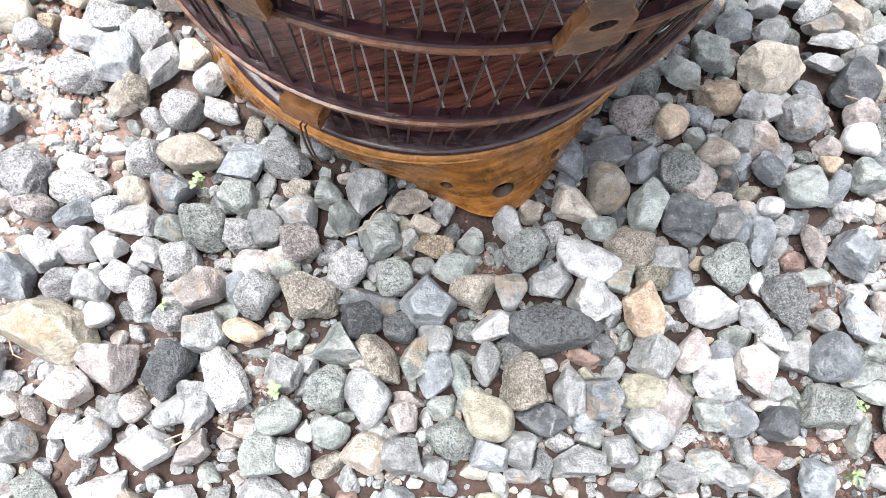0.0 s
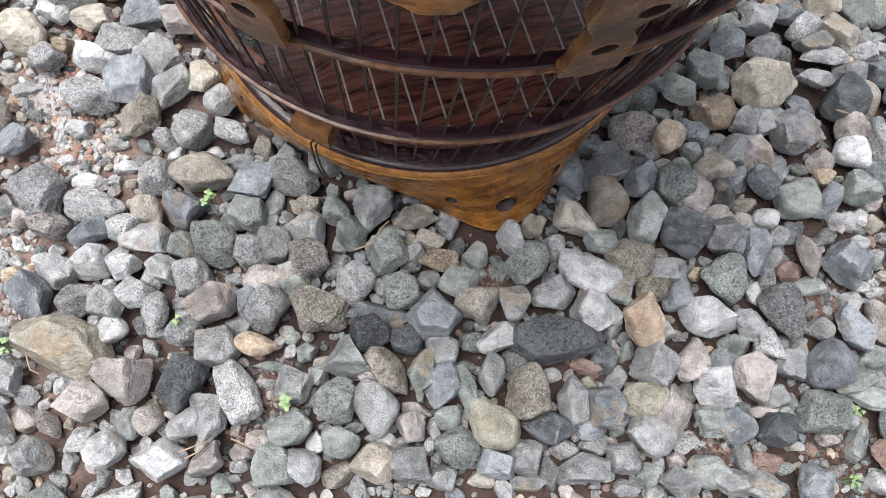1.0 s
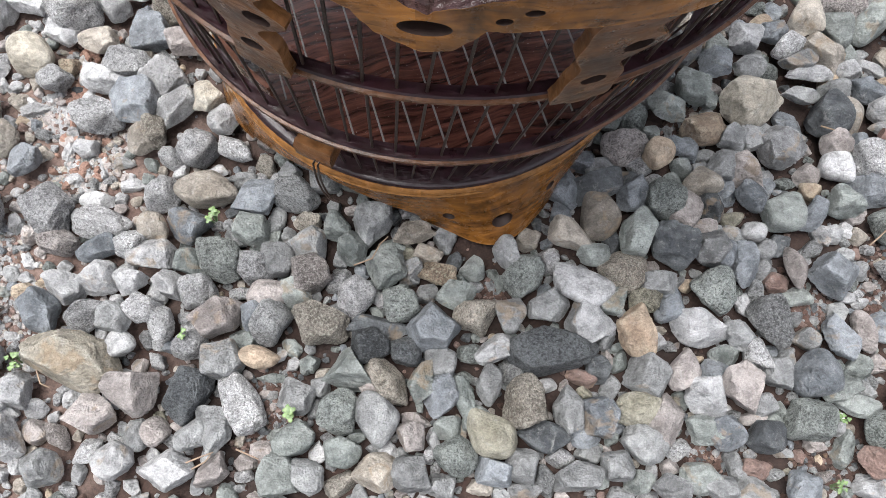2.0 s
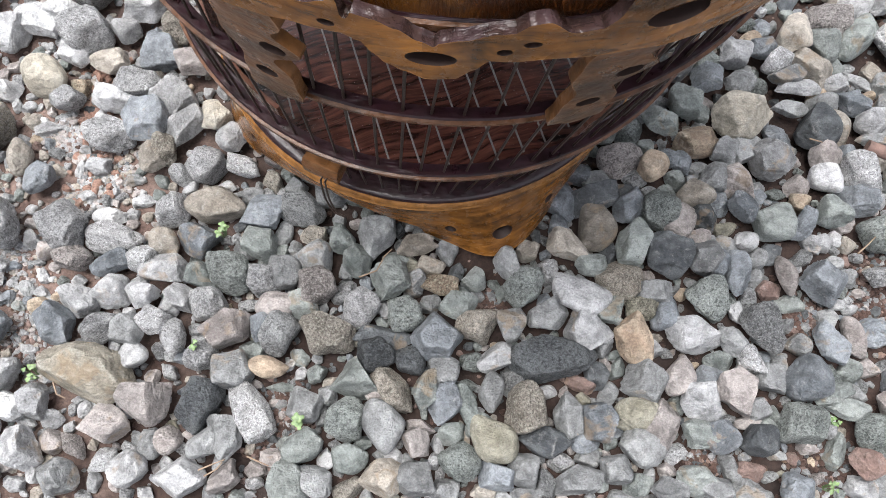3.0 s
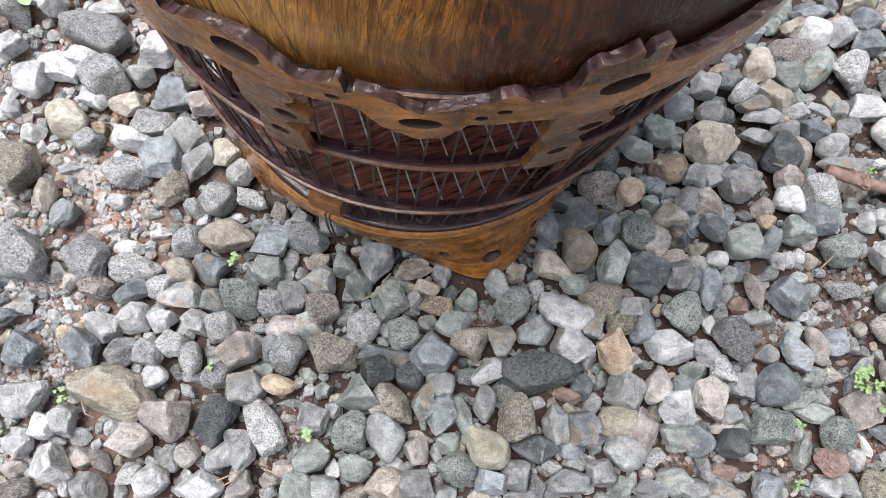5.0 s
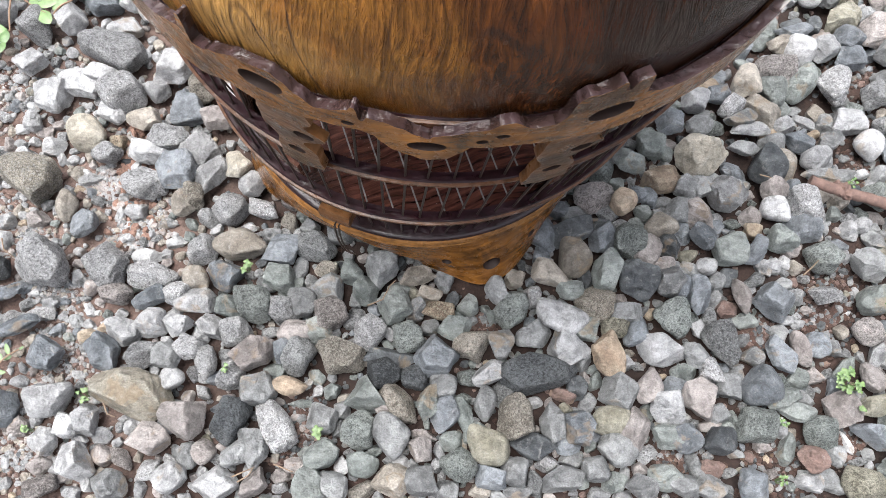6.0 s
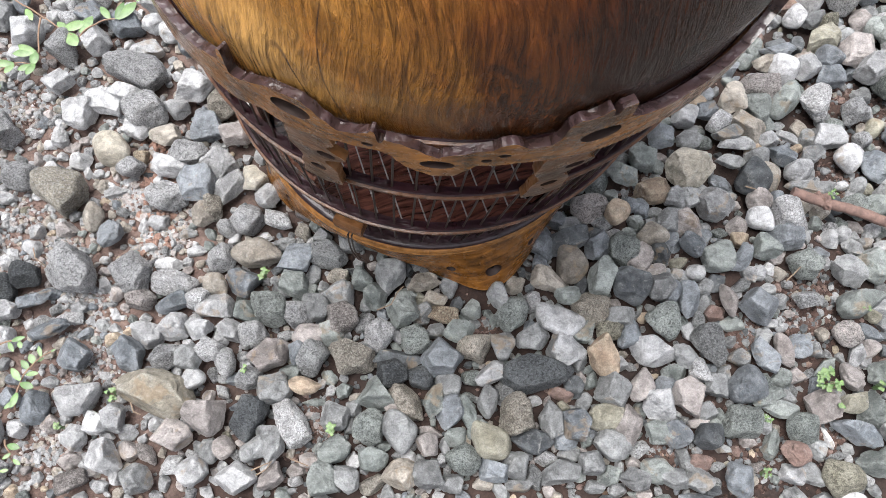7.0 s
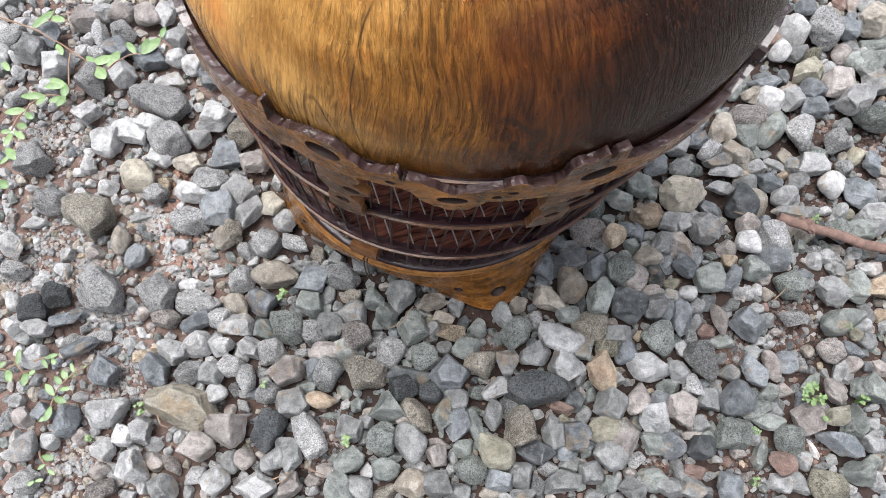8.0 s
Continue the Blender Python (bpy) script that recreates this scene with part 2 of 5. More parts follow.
def dome_material():
    """The turned dome: golden to dark red-brown under gloss, with fine wavy relief that runs from rim to crown, flecked
    patches and growth lines. Its tone also falls off to the right, light from the left put into the colour.
    """
    k = Mat("dome_wood", 0.3, coat=0.15)
    k.b.inputs["Coat Roughness"].default_value = 0.12
    k.b.inputs["Specular IOR Level"].default_value = 0.2
    p = k.own()
    s = k.n.new("ShaderNodeSeparateXYZ")
    k.l.new(p, s.inputs[0])
    turn = k.math("ARCTAN2", s.outputs[0], k.math("MULTIPLY", s.outputs[1], -1.0))
    radius = k.math("SQRT", k.math("ADD", k.math("MULTIPLY", s.outputs[0], s.outputs[0]), k.math("MULTIPLY", s.outputs[1], s.outputs[1])))
    climb = k.math("SUBTRACT", s.outputs[2], radius)
    warp = k.math("MULTIPLY", k.noise(p, 7, 2, 0.5, 0.1), 0.14)
    swing = k.math("ADD", turn, warp)
    line = k.noise(k.xyz(k.math("MULTIPLY", swing, 62.0), k.math("MULTIPLY", climb, 24.0), 0.0), 1.0, 3, 0.6, 0.9)
    fleck = k.noise(k.xyz(k.math("MULTIPLY", swing, 105.0), k.math("MULTIPLY", climb, 85.0), 0.0), 1.0, 3, 0.65, 0.9)
    cloud = k.noise(p, 7.0, 4, 0.6, 0.8)
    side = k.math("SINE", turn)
    # golden left, dark right: the wood's colour and painted side light together
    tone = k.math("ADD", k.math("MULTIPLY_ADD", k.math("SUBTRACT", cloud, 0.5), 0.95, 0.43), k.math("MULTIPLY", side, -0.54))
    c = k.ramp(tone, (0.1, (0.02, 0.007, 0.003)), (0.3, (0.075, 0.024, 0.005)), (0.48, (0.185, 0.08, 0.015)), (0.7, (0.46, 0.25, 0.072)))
    red = k.ramp(k.noise(p, 11, 3, 0.6, 0.6), (0.5, 0.0), (0.64, 0.55))
    c = k.mix(red, c, k.mix(1.0, c, (1.0, 0.62, 0.42, 1), "MULTIPLY"))
    lined = k.ramp(k.noise(p, 8, 2, 0.5, 0.4), (0.38, 0.25), (0.55, 1.0))
    c = k.mix(lined, c, k.mix(1.0, c, k.ramp(line, (0.36, 0.52), (0.5, 0.95), (0.64, 1.38)), "MULTIPLY"))
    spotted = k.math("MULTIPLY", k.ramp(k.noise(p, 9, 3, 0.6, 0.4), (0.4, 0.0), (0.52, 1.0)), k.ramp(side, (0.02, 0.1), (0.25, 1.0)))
    c = k.mix(spotted, c, k.mix(1.0, c, k.ramp(fleck, (0.4, 0.5), (0.53, 0.85), (0.63, 2.4)), "MULTIPLY"))
    wide = k.noise(k.xyz(k.math("MULTIPLY", turn, 2.6), k.math("MULTIPLY", climb, 3.2), 0.0), 1.0, 1, 0.4, 0.3)
    arc = k.math("ABSOLUTE", k.math("SUBTRACT", k.math("FRACT", k.math("MULTIPLY", wide, 7.0)), 0.5))
    broken = k.ramp(k.noise(p, 13, 2, 0.5), (0.48, 0.0), (0.58, 0.75))
    c = k.mix(k.math("MULTIPLY", k.ramp(arc, (0.012, 1.0), (0.035, 0.0)), broken), c, (0.022, 0.01, 0.006, 1))
    k.colour(c)
    k.put(k.ramp(k.noise(p, 9, 4, 0.6), (0.35, 0.2), (0.65, 0.32)), k.b.inputs["Roughness"])
    height = k.math("ADD", k.math("MULTIPLY", line, lined), k.math("MULTIPLY", fleck, k.math("MULTIPLY_ADD", spotted, 0.6, 0.3)))
    k.bump(height, 1.0, 0.0055)
    return k.m


def plain(name, c, rough, metal=0.0, coat=0.0, vary=0.25, scale=120, relief=0.0005):
    k = Mat(name, rough, metal, coat)
    p = k.place()
    k.colour(k.mix(1.0, (*c, 1), k.ramp(k.noise(p, scale, 5, 0.65), (0.3, 1 - vary), (0.7, 1 + vary)), "MULTIPLY"))
    k.bump(k.noise(p, scale * 3, 4), 0.4, relief)
    return k.m


def leaf_material(name, a, b):
    k = Mat(name, 0.45)
    p = k.place()
    c = k.mix(k.chance(), (*a, 1), (*b, 1))
    c = k.mix(1.0, c, k.ramp(k.noise(p, 150, 3), (0.3, 0.75), (0.7, 1.2)), "MULTIPLY")
    k.colour(c)
    k.b.inputs["Transmission Weight"].default_value = 0.0
    k.b.inputs["Subsurface Weight"].default_value = 0.15
    k.b.inputs["Subsurface Radius"].default_value = (0.002, 0.004, 0.001)
    return k.m


SOIL = soil_material()
GOLD = wood_material("golden_varnished_wood", (0.045, 0.015, 0.003), (0.26, 0.108, 0.023), rough=0.22, coat=0.3, across=120, sheen=0.5)
BROWN = wood_material("brown_carved_wood", (0.044, 0.015, 0.0034), (0.255, 0.106, 0.022), rough=0.22, coat=0.3, across=110, sheen=0.4)
RIM = wood_material("glossy_dark_edge", (0.008, 0.0045, 0.0038), (0.042, 0.022, 0.016), rough=0.16, coat=0.75, across=60, sheen=0.6, relief=0.004, gloss=1.5)
DARK = wood_material("dark_stained_wood", (0.005, 0.0017, 0.0017), (0.022, 0.0075, 0.0072), rough=0.34, coat=0.35, across=120, sheen=0.5, relief=0.002, gloss=1.5)
EDGE = wood_material("worn_ring_wood", (0.014, 0.005, 0.0024), (0.085, 0.033, 0.011), rough=0.26, coat=0.15, sheen=0.4)
PLATE = wood_material("dull_brown_plate", (0.03, 0.011, 0.004), (0.15, 0.062, 0.018), rough=0.3, coat=0.15, across=90, sheen=0.5)
HOOP = wood_material("smooth_brown_hoop", (0.045, 0.017, 0.009), (0.13, 0.053, 0.026), rough=0.24, coat=0.2, sheen=0.5)
FLOORWOOD = plank_material()
DOME = dome_material()
BLACKWIRE = plain("blackened_wire", (0.028, 0.016, 0.012), 0.4, 0.3)
STEEL = plain("dull_steel", (0.22, 0.21, 0.2), 0.62, 0.25)
# near-black brown for the walls of the pierced holes
HOLLOW = plain("dark_hole_wall", (0.02, 0.009, 0.006), 0.6)
ROOTBARK = plain("reddish_root_bark", (0.135, 0.085, 0.07), 0.85, vary=0.45, scale=90, relief=0.002)
STRAW = plain("dry_straw", (0.2, 0.145, 0.1), 0.8)
STEM = plain("brown_vine_stem", (0.2, 0.13, 0.085), 0.7)
LEAF = leaf_material("creeper_leaf", (0.075, 0.14, 0.045), (0.16, 0.24, 0.1))
CLOVER = leaf_material("clover_leaf", (0.07, 0.13, 0.04), (0.14, 0.21, 0.075))


# ---- building helpers ----
def mesh_of(name, bm, material, smooth=40):
    me = bpy.data.meshes.new(name)
    bm.normal_update()
    for f in bm.faces:
        f.smooth = smooth > 0
    for e in bm.edges:
        if len(e.link_faces) == 2 and e.calc_face_angle(0) > radians(smooth):
            e.smooth = False
    bm.to_mesh(me)
    bm.free()
    if material:
        me.materials.append(material)
    return me


def part(name, bm, material, parent, label="", smooth=40):
    ob = new(name, mesh_of(name, bm, material, smooth))
    ob.parent = parent
    return tagged(ob, label)


def thing(name, label, category, group="", kind=""):
    return tagged(new(name), label, category, group, kind)


def tube(bm, points, radius, sides=6, taper=None):
    """A round bar along points; taper gives the radius at the far end."""
    last, n = None, len(points)
    for i, p in enumerate(points):
        p = Vector(p)
        d = Vector(points[min(i + 1, n - 1)]) - Vector(points[max(i - 1, 0)])
        d.normalize()
        a = d.cross(Vector((0.31, 0.83, 0.47))).normalized()
        b = d.cross(a)
        r = radius if taper is None else radius + (taper - radius) * i / max(1, n - 1)
        ring = [bm.verts.new(p + r * (a * math.cos(2 * math.pi * k / sides) + b * math.sin(2 * math.pi * k / sides))) for k in range(sides)]
        if last:
            for k in range(sides):
                bm.faces.new((last[k], last[(k + 1) % sides], ring[(k + 1) % sides], ring[k]))
        else:
            bm.faces.new(ring[::-1])
        last = ring
    bm.faces.new(last)
    return bm


# ---- ground: one sheet of soil that reaches the horizon ----
BED = 0.0195  # how far the soil lies under the middle of the stones


def ground_height(x, y):
    v = 0.006 * noise.noise((x * 5, y * 5, 1.3)) + 0.0025 * noise.noise((x * 22, y * 22, 4.1))
    return v * min(1.0, 3.0 / max(0.5, math.hypot(x, y)))


def build_ground():
    bm = bmesh.new()
    steps = [i * 0.02 for i in range(-60, 61)]
    far = [1.4, 1.8, 2.6, 4, 7, 12, 25, 60, 150, 400]
    axis = [-d for d in reversed(far)] + steps + far
    grid = [[bm.verts.new((x, y - 0.05, ground_height(x, y - 0.05) - BED)) for x in axis] for y in axis]
    for j in range(len(axis) - 1):
        for i in range(len(axis) - 1):
            bm.faces.new((grid[j][i], grid[j][i + 1], grid[j + 1][i + 1], grid[j + 1][i]))
    ob = new("ground", mesh_of("ground", bm, SOIL))
    return tagged(ob, "reddish brown soil under a loose bed of grey gravel", "ground", kind="structure")


ground = build_ground()

# ---- the bird cage ----
LEAN_X, LEAN_Y = 0.0680, -0.0340
cage = thing("bird_cage", "carved wooden bird cage with polished dome, standing on gravel", "bird cage")


def spot(r, turn, z):
    """A place on the cage: radius, degrees round from its front, height. The cage leans a little."""
    a = radians(turn)
    return Vector((LEAN_X * z + r * math.sin(a), LEAN_Y * z - r * math.cos(a), z))


def lathe(bm, profile, steps=120, start=0.0, sweep=360.0):
    """Turns a closed profile of (radius, height) round the cage's axis."""
    closed = sweep >= 359.9
    rows = []
    for i in range(steps if closed else steps + 1):
        t = start + sweep * i / steps
        rows.append([bm.verts.new(spot(r, t, z)) for r, z in profile])
    n = len(profile)
    for i in range(steps):
        a, b = rows[i], rows[(i + 1) % len(rows)]
        for k in range(n):
            bm.faces.new((a[k], b[k], b[(k + 1) % n], a[(k + 1) % n]))
    if not closed:
        bm.faces.new(rows[0][::-1])
        bm.faces.new(rows[-1])
    return bm


def band(bm, inner, outer, low, high, holes=(), start=0.0, sweep=360.0, step=0.75, rows=12):
    """A curved board round the cage. inner/outer: radius by share of height; low/high: edge heights by degrees.
    holes: (degrees, height, half width in degrees, half height); cells inside a hole are left open and its wall is closed."""
    n = int(round(sweep / step))
    closed = sweep >= 359.9
    cols = n if closed else n + 1

    def is_open(i, k):
        t = start + step * (i + 0.5)
        lo, hi = low(t), high(t)
        z = lo + (hi - lo) * (k + 0.5) / rows
        for ht, hz, hw, hh in holes:
            d = (t - ht + 180) % 360 - 180
            if (d / hw) ** 2 + ((z - hz) / hh) ** 2 < 1:
                return True
        return False

    def snap(t, z):
        for ht, hz, hw, hh in holes:
            d = (t - ht + 180) % 360 - 180
            q = math.hypot(d / hw, (z - hz) / hh)
            if 0.6 < q < 1.35:
                return t + (d / q - d), z + ((z - hz) / q - (z - hz))
        return t, z

    out, ins = [], []
    for i in range(cols):
        t = start + step * i
        lo, hi = low(t), high(t)
        o, s = [], []
        for k in range(rows + 1):
            u = k / rows
            tt, z = t, lo + (hi - lo) * u
            if 0 < k < rows:
                tt, z = snap(t, z)
            o.append(bm.verts.new(spot(outer(z, tt), tt, z)))
            s.append(bm.verts.new(spot(inner(z, tt), tt, z)))
        out.append(o)
        ins.append(s)
    opened = {(i, k) for i in range(n) for k in range(rows) if is_open(i, k)}
    for i in range(n):
        j = (i + 1) % cols
        for k in range(rows):
            if (i, k) in opened:
                continue
            bm.faces.new((out[i][k], out[j][k], out[j][k + 1], out[i][k + 1]))
            bm.faces.new((ins[i][k], ins[i][k + 1], ins[j][k + 1], ins[j][k]))
            if k == 0 or (i, k - 1) in opened:
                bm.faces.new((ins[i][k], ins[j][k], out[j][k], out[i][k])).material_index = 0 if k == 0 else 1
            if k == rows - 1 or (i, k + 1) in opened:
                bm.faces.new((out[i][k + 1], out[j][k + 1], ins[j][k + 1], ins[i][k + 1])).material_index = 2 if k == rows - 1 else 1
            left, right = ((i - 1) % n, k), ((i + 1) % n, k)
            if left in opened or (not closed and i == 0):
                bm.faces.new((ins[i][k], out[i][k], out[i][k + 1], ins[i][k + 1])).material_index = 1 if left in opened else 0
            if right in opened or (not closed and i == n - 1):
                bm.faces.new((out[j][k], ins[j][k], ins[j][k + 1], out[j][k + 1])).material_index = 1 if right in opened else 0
    bm.verts.ensure_lookup_table()
    for v in [v for v in bm.verts if not v.link_faces]:
        bm.verts.remove(v)
    return bm


# base skirt with four carved feet that swell outwards
FEET = (18.3, -69.0, 107.0, 197.0)
FOOT_EDGE = [(-48, 68), (-38, 60), (-31, 48), (-24, 34), (-20, 24), (-18.6, 13), (-14, 5), (-7, 2), (-3, 1), (0, 0.5), (4, 1), (9, 3), (14, 7), (16.6, 12), (17.6, 24), (24, 36), (32, 50), (44, 68)]


def off_foot(t):
    """Degrees from the nearest foot."""
    return min(((t - c + 180) % 360 - 180 for c in FEET), key=abs)


def skirt_low(t):
    d = off_foot(t)
    for (a, za), (c, zc) in zip(FOOT_EDGE, FOOT_EDGE[1:]):
        if a <= d <= c:
            return (za + (zc - za) * (d - a) / (c - a)) / 1000
    return 0.068


def skirt_outer(z, t):
    d = off_foot(t)
    swell = 0.42 if -30 < t < 60 else 0.12
    return 0.2165 + swell * max(0.0, 0.084 - z) * math.exp(-(d / (11.5 if d < 0 else 18.0)) ** 2)


holes = []
for t in FEET:
    holes += [(t + 0.6, 0.034, 2.6, 0.0088), (t - 12.0, 0.035, 1.5, 0.0055), (t + 14.6, 0.041, 1.4, 0.0065)]
skirt = part("skirt", band(bmesh.new(), lambda z, t: skirt_outer(z, t) - 0.010, skirt_outer, skirt_low, lambda t: 0.0815, holes, rows=26, step=0.5), GOLD, cage, "golden carved skirt with pierced feet")
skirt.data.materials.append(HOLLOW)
skirt.data.materials.append(GOLD)
part("moulding", lathe(bmesh.new(), [(0.200, 0.0805), (0.2172, 0.0805), (0.2188, 0.083), (0.2182, 0.0865), (0.216, 0.0885), (0.200, 0.0885)], 140), GOLD, cage)
for r, z, w in ((0.2172, 0.0775, 0.0022),):
    part("bead", lathe(bmesh.new(), [(r - 0.002, z - w), (r + w * 0.5, z - w * 0.8), (r + w * 0.8, z), (r + w * 0.4, z + w * 0.8), (r - 0.002, z + w)], 120), GOLD, cage)
part("ledge", lathe(bmesh.new(), [(0.192, 0.084), (0.2152, 0.0888), (0.2165, 0.0915), (0.2155, 0.0945), (0.213, 0.096), (0.192, 0.096)], 140), DARK, cage, "dark glossy ledge")

# tray and floor inside
tray = part("tray", lathe(bmesh.new(), [(0.150, 0.088), (0.1945, 0.088), (0.1955, 0.108), (0.192, 0.110), (0.150, 0.110)], 110), EDGE, cage, "sliding floor tray")
bm = bmesh.new()
lathe(bm, [(0.0005, 0.104), (0.200, 0.104), (0.200, 0.112), (0.0005, 0.112)], 90)
part("floor_board", bm, FLOORWOOD, cage, "reddish brown plank floor")
side = part("side_wall", band(bmesh.new(), lambda z, t: 0.2035 + 0.13 * (z - 0.1), lambda z, t: 0.2075 + 0.13 * (z - 0.1), lambda t: 0.097, lambda t: 0.196, (), 33.0, 290.0, 2.0, 3), HOOP, cage)
side.data.materials.append(HOOP)
side.data.materials.append(HOOP)

# rings
def ring(name, r0, r1, z0, z1, edge=EDGE):
    bm = lathe(bmesh.new(), [(r0, z0), (r1 - 0.001, z0), (r1, z0 + 0.0012), (r1, z1 - 0.0012), (r1 - 0.001, z1), (r0, z1)], 140)
    ob = part(name, bm, DARK, cage)
    bm = lathe(bmesh.new(), [(r1 - 0.0005, z0 + 0.001), (r1 + 0.0022, z0 + 0.0016), (r1 + 0.0022, z1 - 0.002), (r1 - 0.0005, z1 - 0.0012)], 140)
    part("edge_strip", bm, edge, ob, "worn brown edge")


ring("lower_ring", 0.2265, 0.237, 0.199, 0.2055)
ring("upper_ring", 0.2438, 0.2525, 0.325, 0.331)
ring("top_ring", 0.242, 0.2612, 0.436, 0.444)

# bars
BARS = 84
bm = tube(bmesh.new(), [(0, 0, 0), (0, 0, 1)], 1.0, 6)
BAR = mesh_of("bar", bm, BLACKWIRE, 60)
for i in range(BARS):
    t = 0.5 + 360 / BARS * i
    for r0, z0, r1, z1 in ((0.2075, 0.094, 0.232, 0.202), (0.232, 0.202, 0.2485, 0.328), (0.2485, 0.328, 0.257, 0.447)):
        a, b = spot(r0, t + random.uniform(-0.25, 0.25), z0), spot(r1, t + random.uniform(-0.25, 0.25), z1)
        ob = new("bar", BAR)
        ob.parent = cage
        d = b - a
        ob.matrix_basis = Matrix.Translation(a) @ d.to_track_quat("Z", "Y").to_matrix().to_4x4() @ Matrix.Diagonal((0.00108, 0.00108, d.length, 1))

# grating of steel rods over the floor
ROD = mesh_of("grate_rod", tube(bmesh.new(), [(0, 0, 0), (0, 0, 1)], 1.0, 6), STEEL, 60)
ga = radians(17.6)
for i in range(-8, 9):
    off = 0.0235 * i + random.uniform(-0.002, 0.002)
    half = math.sqrt(max(0.0, 0.196 ** 2 - off ** 2))
    if half < 0.03:
        continue
    along, side = Vector((-math.sin(ga), math.cos(ga), 0)), Vector((math.cos(ga), math.sin(ga), 0))
    c = Vector((LEAN_X * 0.128, LEAN_Y * 0.128, 0.128)) + side * off
    ob = new("grate_rod", ROD)
    ob.parent = cage
    ob.matrix_basis = Matrix.Translation(c - along * half) @ along.to_track_quat("Z", "Y").to_matrix().to_4x4() @ Matrix.Diagonal((0.0009, 0.0009, 2 * half, 1))

# carved band under the dome
CREST = [(-50, 455), (-45, 456), (-42, 462), (-39.6, 466), (-39.2, 481), (-38.4, 481), (-38, 456), (-36, 457), (-34.8, 462), (-30, 471), (-25.7, 472), (-24.2, 467), (-22.4, 458), (-20, 449.5), (-18, 452), (-15.6, 457), (-15.2, 462), (-14.6, 461), (-14.2, 448), (-13.6, 447.5), (-13.3, 453), (-11.2, 451.5), (-8.9, 447), (-6.6, 440),
         (-5.1, 436.5), (-4.7, 440), (-2.8, 443), (0.7, 449), (2.2, 450), (3.3, 456), (4.9, 457.5), (7.9, 448), (10.5, 449), (11.7, 456), (12.1, 473), (13.4, 478), (14.6, 477), (16, 479), (17.2, 484), (17.7, 484), (18, 474), (18.8, 473), (19.1, 481), (21.3, 482), (21.7, 462), (24.8, 456), (28, 453), (33, 455), (40, 455)]
HEM = [(-50, 424), (-39, 422), (-33, 431), (-27.8, 428), (-22.7, 430), (-18.9, 434), (-14.3, 436), (-12.3, 432.5), (-11.2, 424), (-9.6, 416.5), (-7.8, 412), (-5.4, 407.5), (-2.7, 410), (-0.7, 419), (0.4, 427), (2.7, 425.5), (7, 427.5), (13.6, 425), (18.6, 422), (23.6, 423), (40, 424)]


def wave(table, t):
    """A carved edge by degrees: arcs, cusps and notches, the same in each quarter."""
    t = (t + 50) % 90 - 50
    for (a, za), (c, zc) in zip(table, table[1:]):
        if a <= t <= c:
            u = (t - a) / (c - a)
            u = u * u * (3 - 2 * u) if c - a > 1.2 else u
            return (za + (zc - za) * u) / 1000
    return table[0][1] / 1000


def crest(t):
    return wave(CREST, t)


def hem(t):
    return wave(HEM, t) + 0.0006 * math.sin(radians(t * 29))


MOTIF = -5.0


def band_outer(z, t=0.0):
    return 0.2715 + 0.02 * (z - 0.45)


holes = []
for i in range(4):
    for t, z, w, h in ((-5.3, 0.4262, 2.6, 0.0058), (-27.4, 0.4550, 3.2, 0.0090), (18.0, 0.4490, 3.2, 0.0085), (4.2, 0.4405, 0.9, 0.0024), (-15.7, 0.4412, 0.9, 0.0024), (1.7, 0.4345, 0.8, 0.0026)):
        holes.append((t + 90 * i, z, w, h))
carved = part("carved_band", band(bmesh.new(), lambda z, t: band_outer(z) - 0.0075, band_outer, hem, crest, holes, rows=32, step=0.25), BROWN, cage, "wavy pierced band of golden wood", smooth=30)
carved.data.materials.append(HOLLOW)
carved.data.materials.append(RIM)


